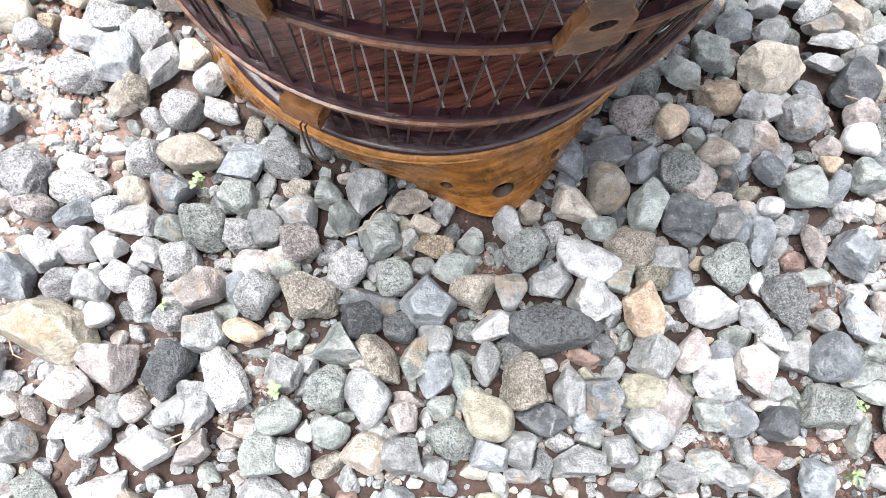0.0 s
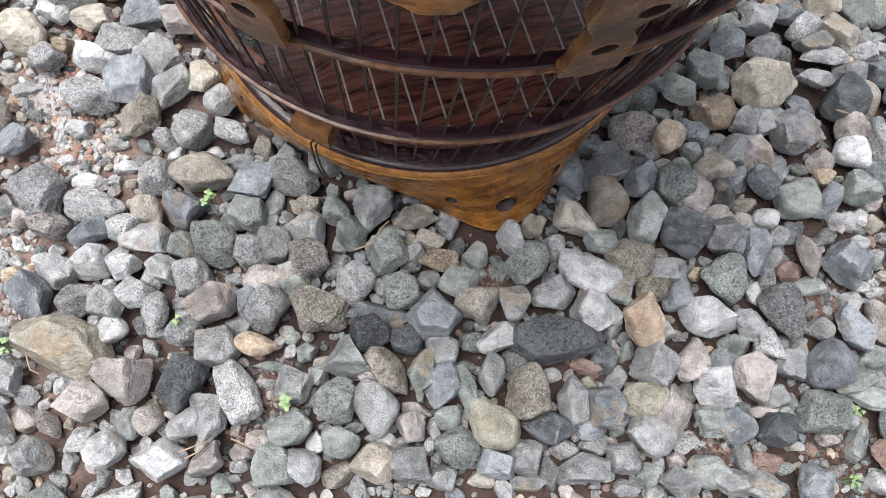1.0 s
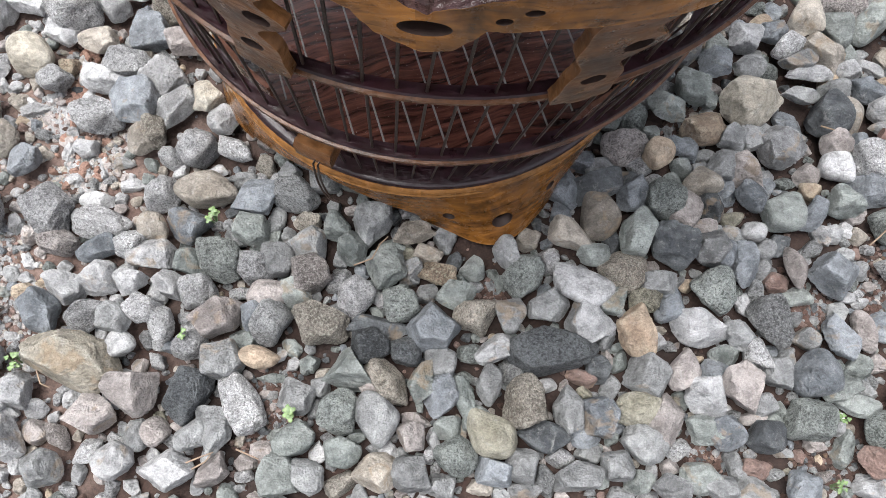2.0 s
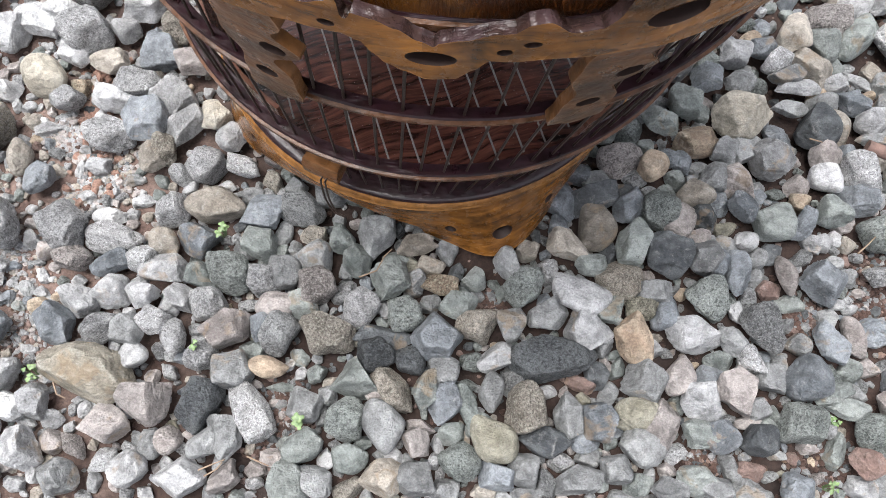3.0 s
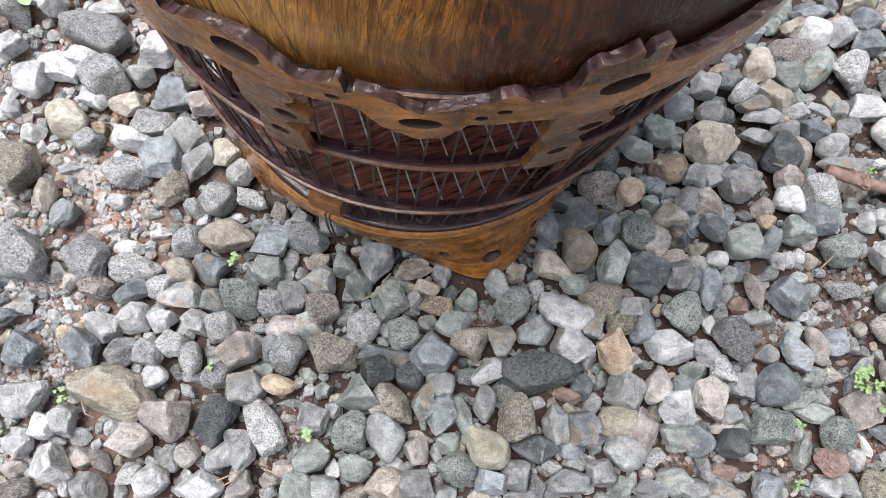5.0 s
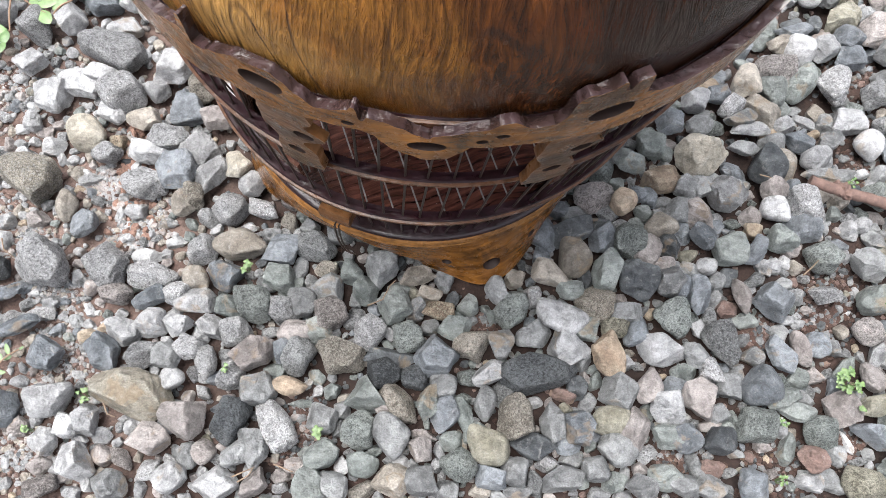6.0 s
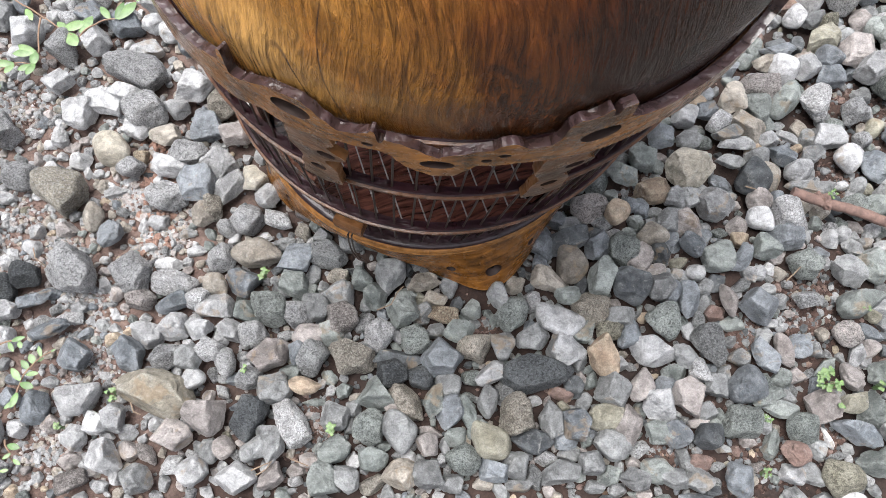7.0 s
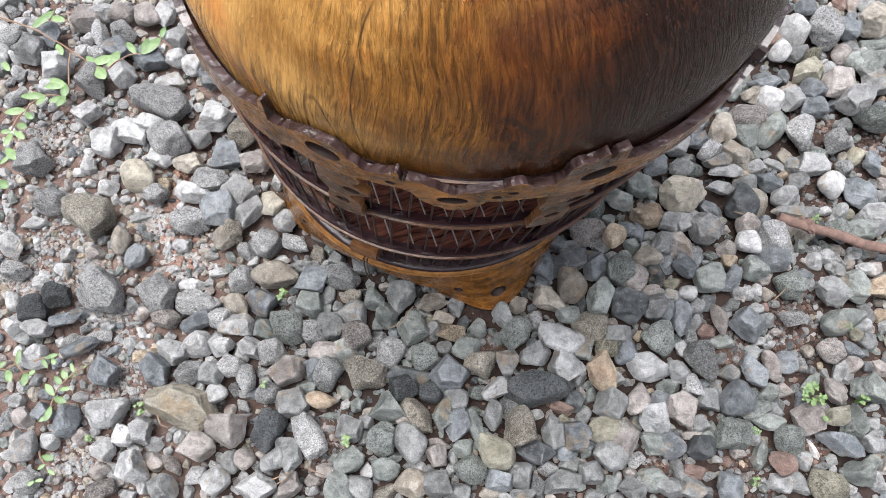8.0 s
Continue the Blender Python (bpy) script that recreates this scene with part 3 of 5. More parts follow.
def bracket(turn):
    """A carved plate that ties the band to the upper ring."""
    w = 4.6
    bm = bmesh.new()
    rows, step = 36, 0.4
    n = int(2 * w / step)
    grid = []
    spots = [(turn - 0.2, 0.356, 1.6, 0.0055), (turn + 2.2, 0.392, 1.7, 0.006)]

    def half(z):
        u = (z - 0.32) / 0.11
        return w * (0.66 + 0.30 * u + 0.13 * math.sin(u * 11.0) + 0.06 * math.sin(u * 23))

    def hook(z):
        u = (z - 0.32) / 0.11
        return half(z) * (1.0 - 0.5 * math.exp(-((u - 0.5) / 0.07) ** 2) + 0.25 * math.exp(-((u - 0.66) / 0.05) ** 2) - 0.4 * math.exp(-((u - 0.8) / 0.06) ** 2))

    def outline(k):
        z = 0.3225 + (0.43 - 0.3225) * k / rows
        return z, half(z)

    front, back = [], []
    for k in range(rows + 1):
        z, h = outline(k)
        o, s = [], []
        for i in range(n + 1):
            t = turn - h + (h + hook(z)) * i / n
            if k == 0:
                z = 0.3225 + 0.010 * abs(2 * i / n - 1) ** 2.2
            r = 0.2535 + 0.12 * (z - 0.33)
            tt, zz = t, z
            if 0 < k < rows and 0 < i < n:
                for ht, hz, hw, hh in spots:
                    q = math.hypot((t - ht) / hw, (z - hz) / hh)
                    if 0.6 < q < 1.4:
                        tt, zz = ht + (t - ht) / q, hz + (z - hz) / q
            o.append(bm.verts.new(spot(r + 0.005, tt, zz)))
            s.append(bm.verts.new(spot(r - 0.003, tt, zz)))
        front.append(o)
        back.append(s)
    opened = set()
    for k in range(rows):
        for i in range(n):
            z, h = outline(k + 0.5)
            t = turn - h + (h + hook(z)) * (i + 0.5) / n
            if any(math.hypot((t - ht) / hw, (z - hz) / hh) < 1 for ht, hz, hw, hh in spots):
                opened.add((k, i))
    for k in range(rows):
        for i in range(n):
            if (k, i) in opened:
                continue
            bm.faces.new((front[k][i], front[k][i + 1], front[k + 1][i + 1], front[k + 1][i]))
            bm.faces.new((back[k][i], back[k + 1][i], back[k + 1][i + 1], back[k][i + 1]))
            for dk, di, a, b in ((-1, 0, (k, i), (k, i + 1)), (1, 0, (k + 1, i + 1), (k + 1, i)), (0, -1, (k + 1, i), (k, i)), (0, 1, (k, i + 1), (k + 1, i + 1))):
                kk, ii = k + dk, i + di
                if (kk, ii) in opened or kk < 0 or kk >= rows or ii < 0 or ii >= n:
                    f = bm.faces.new((back[a[0]][a[1]], back[b[0]][b[1]], front[b[0]][b[1]], front[a[0]][a[1]]))
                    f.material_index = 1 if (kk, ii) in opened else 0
    for v in [v for v in bm.verts if not v.link_faces]:
        bm.verts.remove(v)
    plate = part("bracket", bm, PLATE, cage, "pierced carved wooden plate")
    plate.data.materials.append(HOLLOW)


for i in range(8):
    bracket(MOTIF + 20.6 + 45 * i if i != 7 else MOTIF - 20.4)

# the dome, a turned wooden shell
profile = [(0.2585, 0.430), (0.2598, 0.446), (0.2612, 0.458), (0.2624, 0.470), (0.2634, 0.482), (0.2640, 0.494)]
for i in range(2, 27):
    a = math.pi / 2 * i / 26
    profile.append((max(0.0006, 0.2652 * max(0.0, math.cos(a)) ** 0.94), 0.476 + 0.2 * math.sin(a)))
for i in range(24, -1, -1):
    a = math.pi / 2 * i / 24
    profile.append((max(0.0004, 0.252 * math.cos(a)), 0.476 + 0.187 * math.sin(a)))
profile.append((0.246, 0.430))
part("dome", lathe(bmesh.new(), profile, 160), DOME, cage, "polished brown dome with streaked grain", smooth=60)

# latch block and its wire hook
def latch():
    bm = bmesh.new()
    lathe(bm, [(0.216, 0.142), (0.231, 0.141), (0.2352, 0.145), (0.2368, 0.162), (0.234, 0.168), (0.219, 0.168)], 8, -28.6, 8.0)
    ob = part("latch_block", bm, PLATE, cage, "dark wooden latch block")
    for dt in (0.0, 1.0):
        pts = [spot(0.232, -24.0 + dt, 0.152), spot(0.2395, -24.0 + dt, 0.15), spot(0.2405, -23.8 + dt, 0.135), spot(0.2405, -23.4 + dt, 0.112), spot(0.241, -22.6 + dt, 0.097), spot(0.243, -21.2 + dt, 0.091), spot(0.244, -19.6 + dt, 0.092)]
        part("wire_hook", tube(bmesh.new(), pts, 0.001, 6), BLACKWIRE, cage, "bent black wire hook")


latch()

# ---- gravel ----
BALLS = {}
for fineness in (1, 2, 3, 4, 5):
    bm = bmesh.new()
    bmesh.ops.create_icosphere(bm, subdivisions=fineness, radius=1.0)
    BALLS[fineness] = (np.array([v.co[:] for v in bm.verts]), np.array([[v.index for v in f.verts] for f in bm.faces]))
    bm.free()


def rock(rng, kind, fineness, sides=()):
    """A unit stone that fills a box of size 1: a ball cut by steep sides, a tilted top and a few chips, with rounded edges and a rough skin."""
    co, tri = BALLS[fineness]
    planes = []

    def cut(turn, rise, reach):
        planes.append((math.cos(turn) * math.cos(rise) / reach, math.sin(turn) * math.cos(rise) / reach, math.sin(rise) / reach))

    start, count = rng.uniform(0, 6.28), {"a": int(rng.integers(3, 6)), "f": int(rng.integers(3, 6)), "s": int(rng.integers(4, 7)), "r": 4}[kind]
    for turn, reach in sides:
        cut(radians(turn), rng.uniform(0.0, 0.4), reach)
    for i in range(0 if sides else count):
        cut(start + 6.283 * (i + rng.uniform(-0.3, 0.3)) / count, rng.uniform(-0.15, 0.55), rng.uniform(0.5, 0.9))
    for i in range(2 if kind in "rf" else 3):
        cut(rng.uniform(0, 6.28), rng.uniform(0.9, 1.5), rng.uniform(0.62, 0.88))
    for i in range(3):
        cut(rng.uniform(0, 6.28), rng.uniform(-1.5, -0.7), rng.uniform(0.6, 0.85))
    for i in range(0 if kind == "r" else 3):
        cut(rng.uniform(0, 6.28), rng.uniform(0.1, 1.1), rng.uniform(0.82, 0.95))
    hard = {"a": 44.0, "f": 40.0, "s": 17.0, "r": 6.0}[kind]
    reach = np.maximum(0.0, co @ np.array(planes).T) ** hard
    r = (reach.sum(1) + 0.95 ** hard) ** (-1.0 / hard)
    o = Vector(rng.uniform(0, 50, 3))
    dent, rough, skin, scoop = {"a": (0.05, 0.03, 0.022, 0.16), "f": (0.04, 0.026, 0.018, 0.12), "s": (0.09, 0.055, 0.035, 0.1), "r": (0.07, 0.008, 0.0, 0.0)}[kind]
    q = [Vector(v) for v in co * r[:, None]]
    lump = np.array([noise.noise(v * 1.7 + o) * dent + noise.noise(v * 4.3 + o) * rough + noise.noise(v * 9.5 + o) * skin + scoop * (noise.voronoi(v * 1.35 + o)[0][0] - 0.45) for v in q])
    co = co * (r * (1 + lump))[:, None]
    return (co - (co.max(0) + co.min(0)) / 2) / (co.max(0) - co.min(0)), tri


def rock_mesh(rng, kind, fineness, sides=()):
    co, tri = rock(rng, kind, fineness, sides)
    me = bpy.data.meshes.new("stone")
    me.from_pydata(co.tolist(), [], tri.tolist())
    me.polygons.foreach_set("use_smooth", np.ones(len(tri), bool))
    if kind in "af":
        me.set_sharp_from_angle(angle=radians(28))
    me.materials.append(STONE["g"])
    return me


stone_rng = np.random.default_rng(7)
SHAPES = {k: [rock_mesh(stone_rng, k, 4) for _ in range(n)] for k, n in (("a", 36), ("s", 18), ("r", 10), ("f", 12))}
LARGE = {k: [rock_mesh(stone_rng, k, 5) for _ in range(n)] for k, n in (("a", 12), ("s", 10), ("r", 4), ("f", 4))}
CELL, REACH = 0.0025, 1.25
TAKEN = np.zeros((int(2 * REACH / CELL), int(2 * REACH / CELL)), bool)
SMALL = []  # stones that go into the joined gravel


def stamp(x, y, l, w, turn, grow=0.86):
    c, s = math.cos(turn), math.sin(turn)
    r = max(l, w) / 2
    i0, i1 = int((x - r + REACH) / CELL), int((x + r + REACH) / CELL) + 1
    j0, j1 = int((y - r + REACH) / CELL), int((y + r + REACH) / CELL) + 1
    i0, j0, i1, j1 = max(i0, 0), max(j0, 0), min(i1, len(TAKEN)), min(j1, len(TAKEN))
    if i0 >= i1 or j0 >= j1:
        return
    gx = (np.arange(i0, i1) + 0.5) * CELL - REACH - x
    gy = (np.arange(j0, j1) + 0.5) * CELL - REACH - y
    X, Y = np.meshgrid(gx, gy, indexing="ij")
    u, v = (X * c + Y * s) / (l * grow / 2), (-X * s + Y * c) / (w * grow / 2)
    TAKEN[i0:i1, j0:j1] |= u * u + v * v < 1


TONE_WORDS = {"g": "grey", "b": "blue-grey", "n": "greenish grey", "d": "dark slate-coloured", "t": "tan", "p": "pinkish grey", "w": "whitish", "r": "reddish brown", "o": "orange-tan", "y": "olive-yellow", "l": "light grey", "v": "pale grey", "c": "brick-red", "e": "cream"}


def stone(x, y, length, width, turn, look_code, sides=()):
    """One stone of the gravel: place in metres, size in millimetres, degrees, tone and kind; sides: the turns and reaches of its faces."""
    tone, kind = look_code
    # paler tones towards both sides: pale stones, plus stronger light put into the colour
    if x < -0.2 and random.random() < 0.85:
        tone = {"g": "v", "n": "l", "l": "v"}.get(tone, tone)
    elif x > 0.4 and tone == "g" and random.random() < 0.4:
        tone = "l"
    l, w = length / 1000, width / 1000
    if l < w and not sides:
        l, w, turn = w, l, turn + 90
    stamp(x, y, l, w, radians(turn))
    h = w * {"a": 0.92, "s": 0.96, "r": 0.9, "f": 0.5}[kind] * random.uniform(0.85, 1.15) + 0.004
    if l * w < 0.00075:
        SMALL.append((x, y, l, w, h, radians(turn), tone + ("s" if kind == "s" else ""), kind, 1))
        return
    ob = new("stone", rock_mesh(stone_rng, kind, 5, sides) if sides else random.choice((LARGE if l * w > 0.0018 else SHAPES)[kind]))
    if l * w > 0.0020:
        how = {"a": "angular", "s": "rough pitted", "r": "smooth rounded", "f": "flat"}[kind]
        tagged(ob, TONE_WORDS[tone] + " " + how + " stone lying loose in the gravel", "stone", "large stones of the gravel")
    else:
        ob.parent = ground
    ob.material_slots[0].link = "OBJECT"
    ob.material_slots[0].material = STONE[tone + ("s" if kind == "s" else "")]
    tilt = 7 if kind == "f" else 11
    flip = 0 if sides else random.choice((0, 180))
    ob.matrix_basis = pose(x, y, ground_height(x, y) + max(0.002, h * 0.5 - 0.0165) + random.uniform(-0.001, 0.003), random.uniform(-tilt, tilt), random.uniform(-tilt, tilt), turn + flip) @ Matrix.Diagonal((l * 1.09, w * 1.09, h, 1))


stone(-0.646, 0.24, 27, 22, 0, "la")
stone(-0.623, 0.233, 26, 27, 0, "ga")
stone(-0.587, 0.208, 42, 25, -72, "bf")
stone(-0.538, 0.24, 49, 41, -12, "pa")
stone(-0.518, 0.248, 39, 28, 0, "la")
stone(-0.487, 0.246, 38, 31, 26, "pr")
stone(-0.444, 0.244, 45, 37, -23, "pr")
stone(-0.418, 0.246, 28, 40, 0, "la")
stone(-0.396, 0.203, 31, 36, 0, "la")
stone(-0.478, 0.214, 36, 26, 0, "gs")
stone(-0.514, 0.208, 55, 23, -73, "gs")
stone(-0.538, 0.211, 24, 17, 0, "la")
stone(-0.542, 0.187, 30, 23, 0, "ga")
stone(-0.615, 0.182, 42, 49, 0, "ga")
stone(-0.642, 0.177, 20, 21, 0, "lr")
stone(-0.482, 0.18, 48, 37, -12, "ba")
stone(-0.511, 0.174, 30, 25, 0, "ls")
stone(-0.57, 0.151, 48, 42, 32, "na")
stone(-0.631, 0.146, 22, 27, 0, "ga")
stone(-0.511, 0.121, 49, 39, -57, "ls")
stone(-0.466, 0.131, 40, 36, 72, "la")
stone(-0.429, 0.161, 48, 32, -12, "ba")
stone(-0.391, 0.161, 29, 29, 0, "ga")
stone(-0.364, 0.151, 30, 31, 0, "ga")
stone(-0.336, 0.125, 30, 30, -33, "ba")
stone(-0.394, 0.12, 41, 25, 12, "ga")
stone(-0.567, 0.111, 37, 26, 0, "lr")
stone(-0.625, 0.096, 28, 24, 0, "ls")
stone(-0.406, 0.083, 87, 47, -17, "vs")
stone(-0.51, 0.067, 39, 34, -12, "gf")
stone(-0.414, 0.047, 47, 24, -12, "ga")
stone(-0.445, 0.041, 51, 37, -17, "gf")
stone(-0.325, 0.056, 54, 48, 36, "wa")
stone(-0.382, 0.017, 51, 50, -22, "gs")
stone(-0.474, 0.019, 43, 43, 24, "ga")
stone(-0.342, 0.023, 32, 26, 0, "ga")
stone(-0.573, -0.008, 51, 45, 0, "ls")
stone(-0.395, -0.004, 32, 33, 0, "ga")
stone(-0.442, -0.013, 37, 19, 70, "lf")
stone(-0.354, -0.018, 40, 28, 0, "ta")
stone(-0.304, 0.002, 38, 24, -76, "ba")
stone(-0.493, 0.033, 14, 13, 0, "wr")
stone(-0.36, 0.042, 28, 9, -6, "gf")
stone(-0.501, -0.013, 24, 28, 0, "ga")
stone(-0.423, -0.036, 45, 40, 11, "er")
stone(-0.537, -0.075, 46, 39, -16, "ls")
stone(-0.483, -0.097, 69, 54, -21, "es")
stone(-0.389, -0.043, 22, 23, 0, "os")
stone(-0.323, -0.043, 53, 32, -6, "gs")
stone(-0.345, -0.063, 46, 30, -22, "ga")
stone(-0.399, -0.063, 39, 27, 0, "ls")
stone(-0.344, -0.107, 52, 39, -11, "gs")
stone(-0.3, -0.094, 46, 48, 22, "ba")
stone(-0.468, -0.049, 28, 25, 0, "ga")
stone(-0.501, -0.062, 28, 23, 0, "na")
stone(-0.563, -0.102, 38, 18, 11, "ga")
stone(-0.435, -0.135, 36, 22, 85, "tr")
stone(-0.409, -0.16, 35, 30, 58, "ba")
stone(-0.419, -0.092, 30, 18, 11, "gf")
stone(-0.351, -0.14, 27, 22, 0, "na")
stone(-0.508, -0.151, 23, 19, 11, "la")
stone(-0.471, -0.148, 27, 22, -1, "pa")
stone(-0.508, -0.176, 22, 23, -1, "la")
stone(-0.533, -0.193, 25, 19, 22, "ga")
stone(-0.577, -0.143, 38, 29, -70, "la")
stone(-0.566, -0.179, 33, 25, -1, "ls")
stone(-0.443, -0.211, 58, 50, -11, "ns")
stone(-0.374, -0.215, 53, 48, -30, "ns")
stone(-0.476, -0.188, 21, 15, -1, "ds")
stone(-0.504, -0.215, 37, 32, -1, "ds")
stone(-0.319, -0.225, 58, 31, -6, "ws")
stone(-0.316, -0.252, 43, 27, 10, "ba")
stone(-0.391, -0.238, 19, 19, -1, "pr")
stone(-0.357, -0.248, 33, 27, 5, "ps")
stone(-0.408, -0.224, 18, 17, -1, "la")
stone(-0.415, -0.191, 15, 13, -1, "lr")
stone(-0.287, -0.249, 29, 28, -1, "gs")
stone(-0.475, -0.235, 32, 17, 5, "bf")
stone(-0.488, -0.247, 41, 19, 22, "bf")
stone(-0.53, -0.235, 36, 39, -1, "ds")
stone(-0.566, -0.219, 30, 18, -70, "lr")
stone(-0.551, -0.257, 29, 31, -1, "ga")
stone(-0.436, -0.255, 22, 17, -1, "na")
stone(-0.521, -0.261, 36, 23, -1, "ga")
stone(-0.291, -0.132, 31, 34, 0, "ta")
stone(-0.3, -0.178, 27, 16, -1, "gf")
stone(-0.312, -0.153, 23, 13, -1, "gf")
stone(-0.362, -0.173, 23, 15, -1, "lf")
stone(-0.333, -0.198, 37, 18, -1, "ga")
stone(-0.518, -0.297, 34, 30, -1, "ga")
stone(-0.463, -0.286, 48, 20, 16, "bf")
stone(-0.48, -0.273, 26, 18, -1, "ls")
stone(-0.445, -0.268, 33, 18, -1, "ws")
stone(-0.541, -0.27, 29, 21, -1, "ga")
stone(-0.427, -0.318, 38, 36, -11, "ba")
stone(-0.36, -0.319, 42, 33, -47, "ba")
stone(-0.344, -0.293, 38, 28, -20, "la")
stone(-0.317, -0.283, 43, 33, -1, "ga")
stone(-0.284, -0.287, 33, 27, -1, "na")
stone(-0.316, -0.319, 41, 27, 26, "ns")
stone(-0.291, -0.323, 33, 28, -75, "ga")
stone(-0.387, -0.296, 21, 18, -1, "oa")
stone(-0.323, -0.365, 92, 52, -14, "ea", ((85, 0.6), (140, 0.66), (-105, 0.5), (30, 0.7), (-40, 0.72), (190, 0.85)))
stone(-0.411, -0.368, 47, 41, 15, "ga")
stone(-0.463, -0.379, 37, 28, 79, "ba")
stone(-0.501, -0.366, 28, 25, -1, "ba")
stone(-0.5, -0.343, 25, 14, -1, "ba")
stone(-0.448, -0.397, 23, 21, 67, "pa")
stone(-0.487, -0.401, 28, 24, -10, "ga")
stone(-0.51, -0.41, 34, 28, -79, "gr")
stone(-0.393, -0.397, 32, 27, -1, "ga")
stone(-0.37, -0.392, 32, 29, 66, "na")
stone(-0.415, -0.413, 33, 26, -54, "ga")
stone(-0.359, -0.408, 28, 19, -10, "nr")
stone(-0.421, -0.44, 30, 20, 4, "pr")
stone(-0.378, -0.436, 40, 33, -54, "ga")
stone(-0.353, -0.429, 27, 21, -37, "pa")
stone(-0.333, -0.433, 35, 18, -59, "ps")
stone(-0.337, -0.462, 39, 33, -28, "ga")
stone(-0.41, -0.463, 36, 25, 9, "ps")
stone(-0.38, -0.468, 20, 16, -1, "ga")
stone(-0.364, -0.457, 24, 16, -72, "ga")
stone(-0.302, -0.447, 28, 24, 75, "gs")
stone(-0.274, -0.454, 36, 32, -20, "ga")
stone(-0.301, -0.412, 45, 33, -15, "pa")
stone(-0.261, -0.391, 46, 44, 41, "pa")
stone(-0.283, -0.347, 30, 26, -1, "gr")
stone(-0.502, -0.45, 33, 29, -1, "gs")
stone(-0.524, -0.373, 29, 23, -70, "pa")
stone(-0.47, -0.449, 12, 11, -1, "pr")
stone(-0.53, -0.397, 26, 13, -69, "ga")
stone(-0.535, -0.352, 21, 19, -1, "ga")
stone(-0.267, -0.313, 37, 26, -16, "ws")
stone(-0.247, -0.327, 37, 24, -76, "gs")
stone(-0.259, -0.294, 26, 21, -76, "ga")
stone(-0.246, -0.287, 33, 24, -25, "ga")
stone(-0.218, -0.295, 35, 35, 20, "gs")
stone(-0.193, -0.317, 45, 39, 36, "pa")
stone(-0.225, -0.329, 17, 14, -1, "ls")
stone(-0.239, -0.345, 22, 16, 20, "bf")
stone(-0.25, -0.361, 18, 17, -1, "gs")
stone(-0.199, -0.258, 55, 39, -49, "ns")
stone(-0.162, -0.266, 39, 34, 20, "ls")
stone(-0.142, -0.26, 32, 32, -1, "gr")
stone(-0.146, -0.297, 43, 33, 20, "pr")
stone(-0.179, -0.292, 25, 13, -1, "ls")
stone(-0.159, -0.318, 30, 25, -59, "ba")
stone(-0.143, -0.325, 43, 34, 72, "gs")
stone(-0.107, -0.274, 40, 38, -1, "ps")
stone(-0.121, -0.292, 30, 26, -69, "na")
stone(-0.098, -0.326, 58, 39, -21, "ts")
stone(-0.062, -0.298, 40, 36, -80, "ws")
stone(-0.017, -0.303, 36, 36, -1, "ns")
stone(-0.037, -0.327, 58, 22, -6, "df")
stone(-0.044, -0.345, 36, 33, -1, "ds")
stone(-0.012, -0.349, 30, 29, -1, "ds")
stone(0.015, -0.327, 50, 46, 0, "ba", ((48, 0.62), (140, 0.62), (205, 0.75), (-95, 0.72), (-30, 0.75)))
stone(-0.062, -0.366, 46, 38, -8, "na", ((40, 0.5), (155, 0.5), (-88, 0.5)))
stone(-0.104, -0.362, 21, 21, -1, "na")
stone(-0.041, -0.383, 30, 22, -21, "pa")
stone(-0.15, -0.358, 38, 21, -6, "or")
stone(-0.139, -0.375, 31, 11, -1, "nf")
stone(-0.186, -0.36, 42, 39, -20, "ga")
stone(-0.218, -0.346, 28, 29, -1, "ns")
stone(-0.213, -0.395, 51, 38, 79, "ds")
stone(-0.166, -0.399, 59, 32, -58, "ws")
stone(-0.113, -0.393, 35, 33, -1, "ga")
stone(-0.093, -0.383, 21, 21, -1, "ga")
stone(-0.071, -0.407, 41, 35, 70, "ns")
stone(-0.036, -0.414, 49, 40, -85, "gr")
stone(-0.028, -0.38, 52, 29, -45, "ts")
stone(0.005, -0.379, 41, 24, 69, "na")
stone(-0.243, -0.427, 28, 24, -29, "pr")
stone(-0.26, -0.431, 30, 23, -75, "ga")
stone(-0.205, -0.43, 30, 29, -1, "ga")
stone(-0.185, -0.424, 45, 27, -72, "ga")
stone(-0.113, -0.433, 40, 29, 24, "na")
stone(-0.066, -0.443, 32, 29, 19, "na")
stone(-0.143, -0.443, 23, 18, -1, "pa")
stone(-0.125, -0.464, 43, 38, -58, "na")
stone(-0.098, -0.464, 35, 29, -48, "ga")
stone(-0.068, -0.471, 31, 22, 18, "ts")
stone(-0.034, -0.461, 45, 34, 9, "ta")
stone(-0.003, -0.428, 30, 25, -50, "pa")
stone(-0, -0.412, 31, 14, -11, "pa")
stone(-0.003, -0.461, 34, 31, -1, "ga")
stone(-0.183, -0.463, 35, 23, 50, "pa")
stone(-0.223, -0.461, 46, 36, -10, "ga")
stone(-0.159, -0.465, 19, 13, -1, "ws")
stone(-0.218, -0.187, 61, 38, -11, "tr")
stone(-0.168, -0.195, 49, 40, 37, "bf")
stone(-0.128, -0.19, 48, 35, -21, "gs")
stone(-0.234, -0.226, 41, 36, -11, "ba")
stone(-0.267, -0.23, 30, 28, -1, "tr")
stone(-0.263, -0.194, 33, 32, -1, "gs")
stone(-0.195, -0.142, 40, 21, -22, "ws")
stone(-0.233, -0.141, 40, 36, 65, "gs")
stone(-0.263, -0.149, 26, 25, -1, "gs")
stone(-0.216, -0.16, 27, 17, -1, "wf")
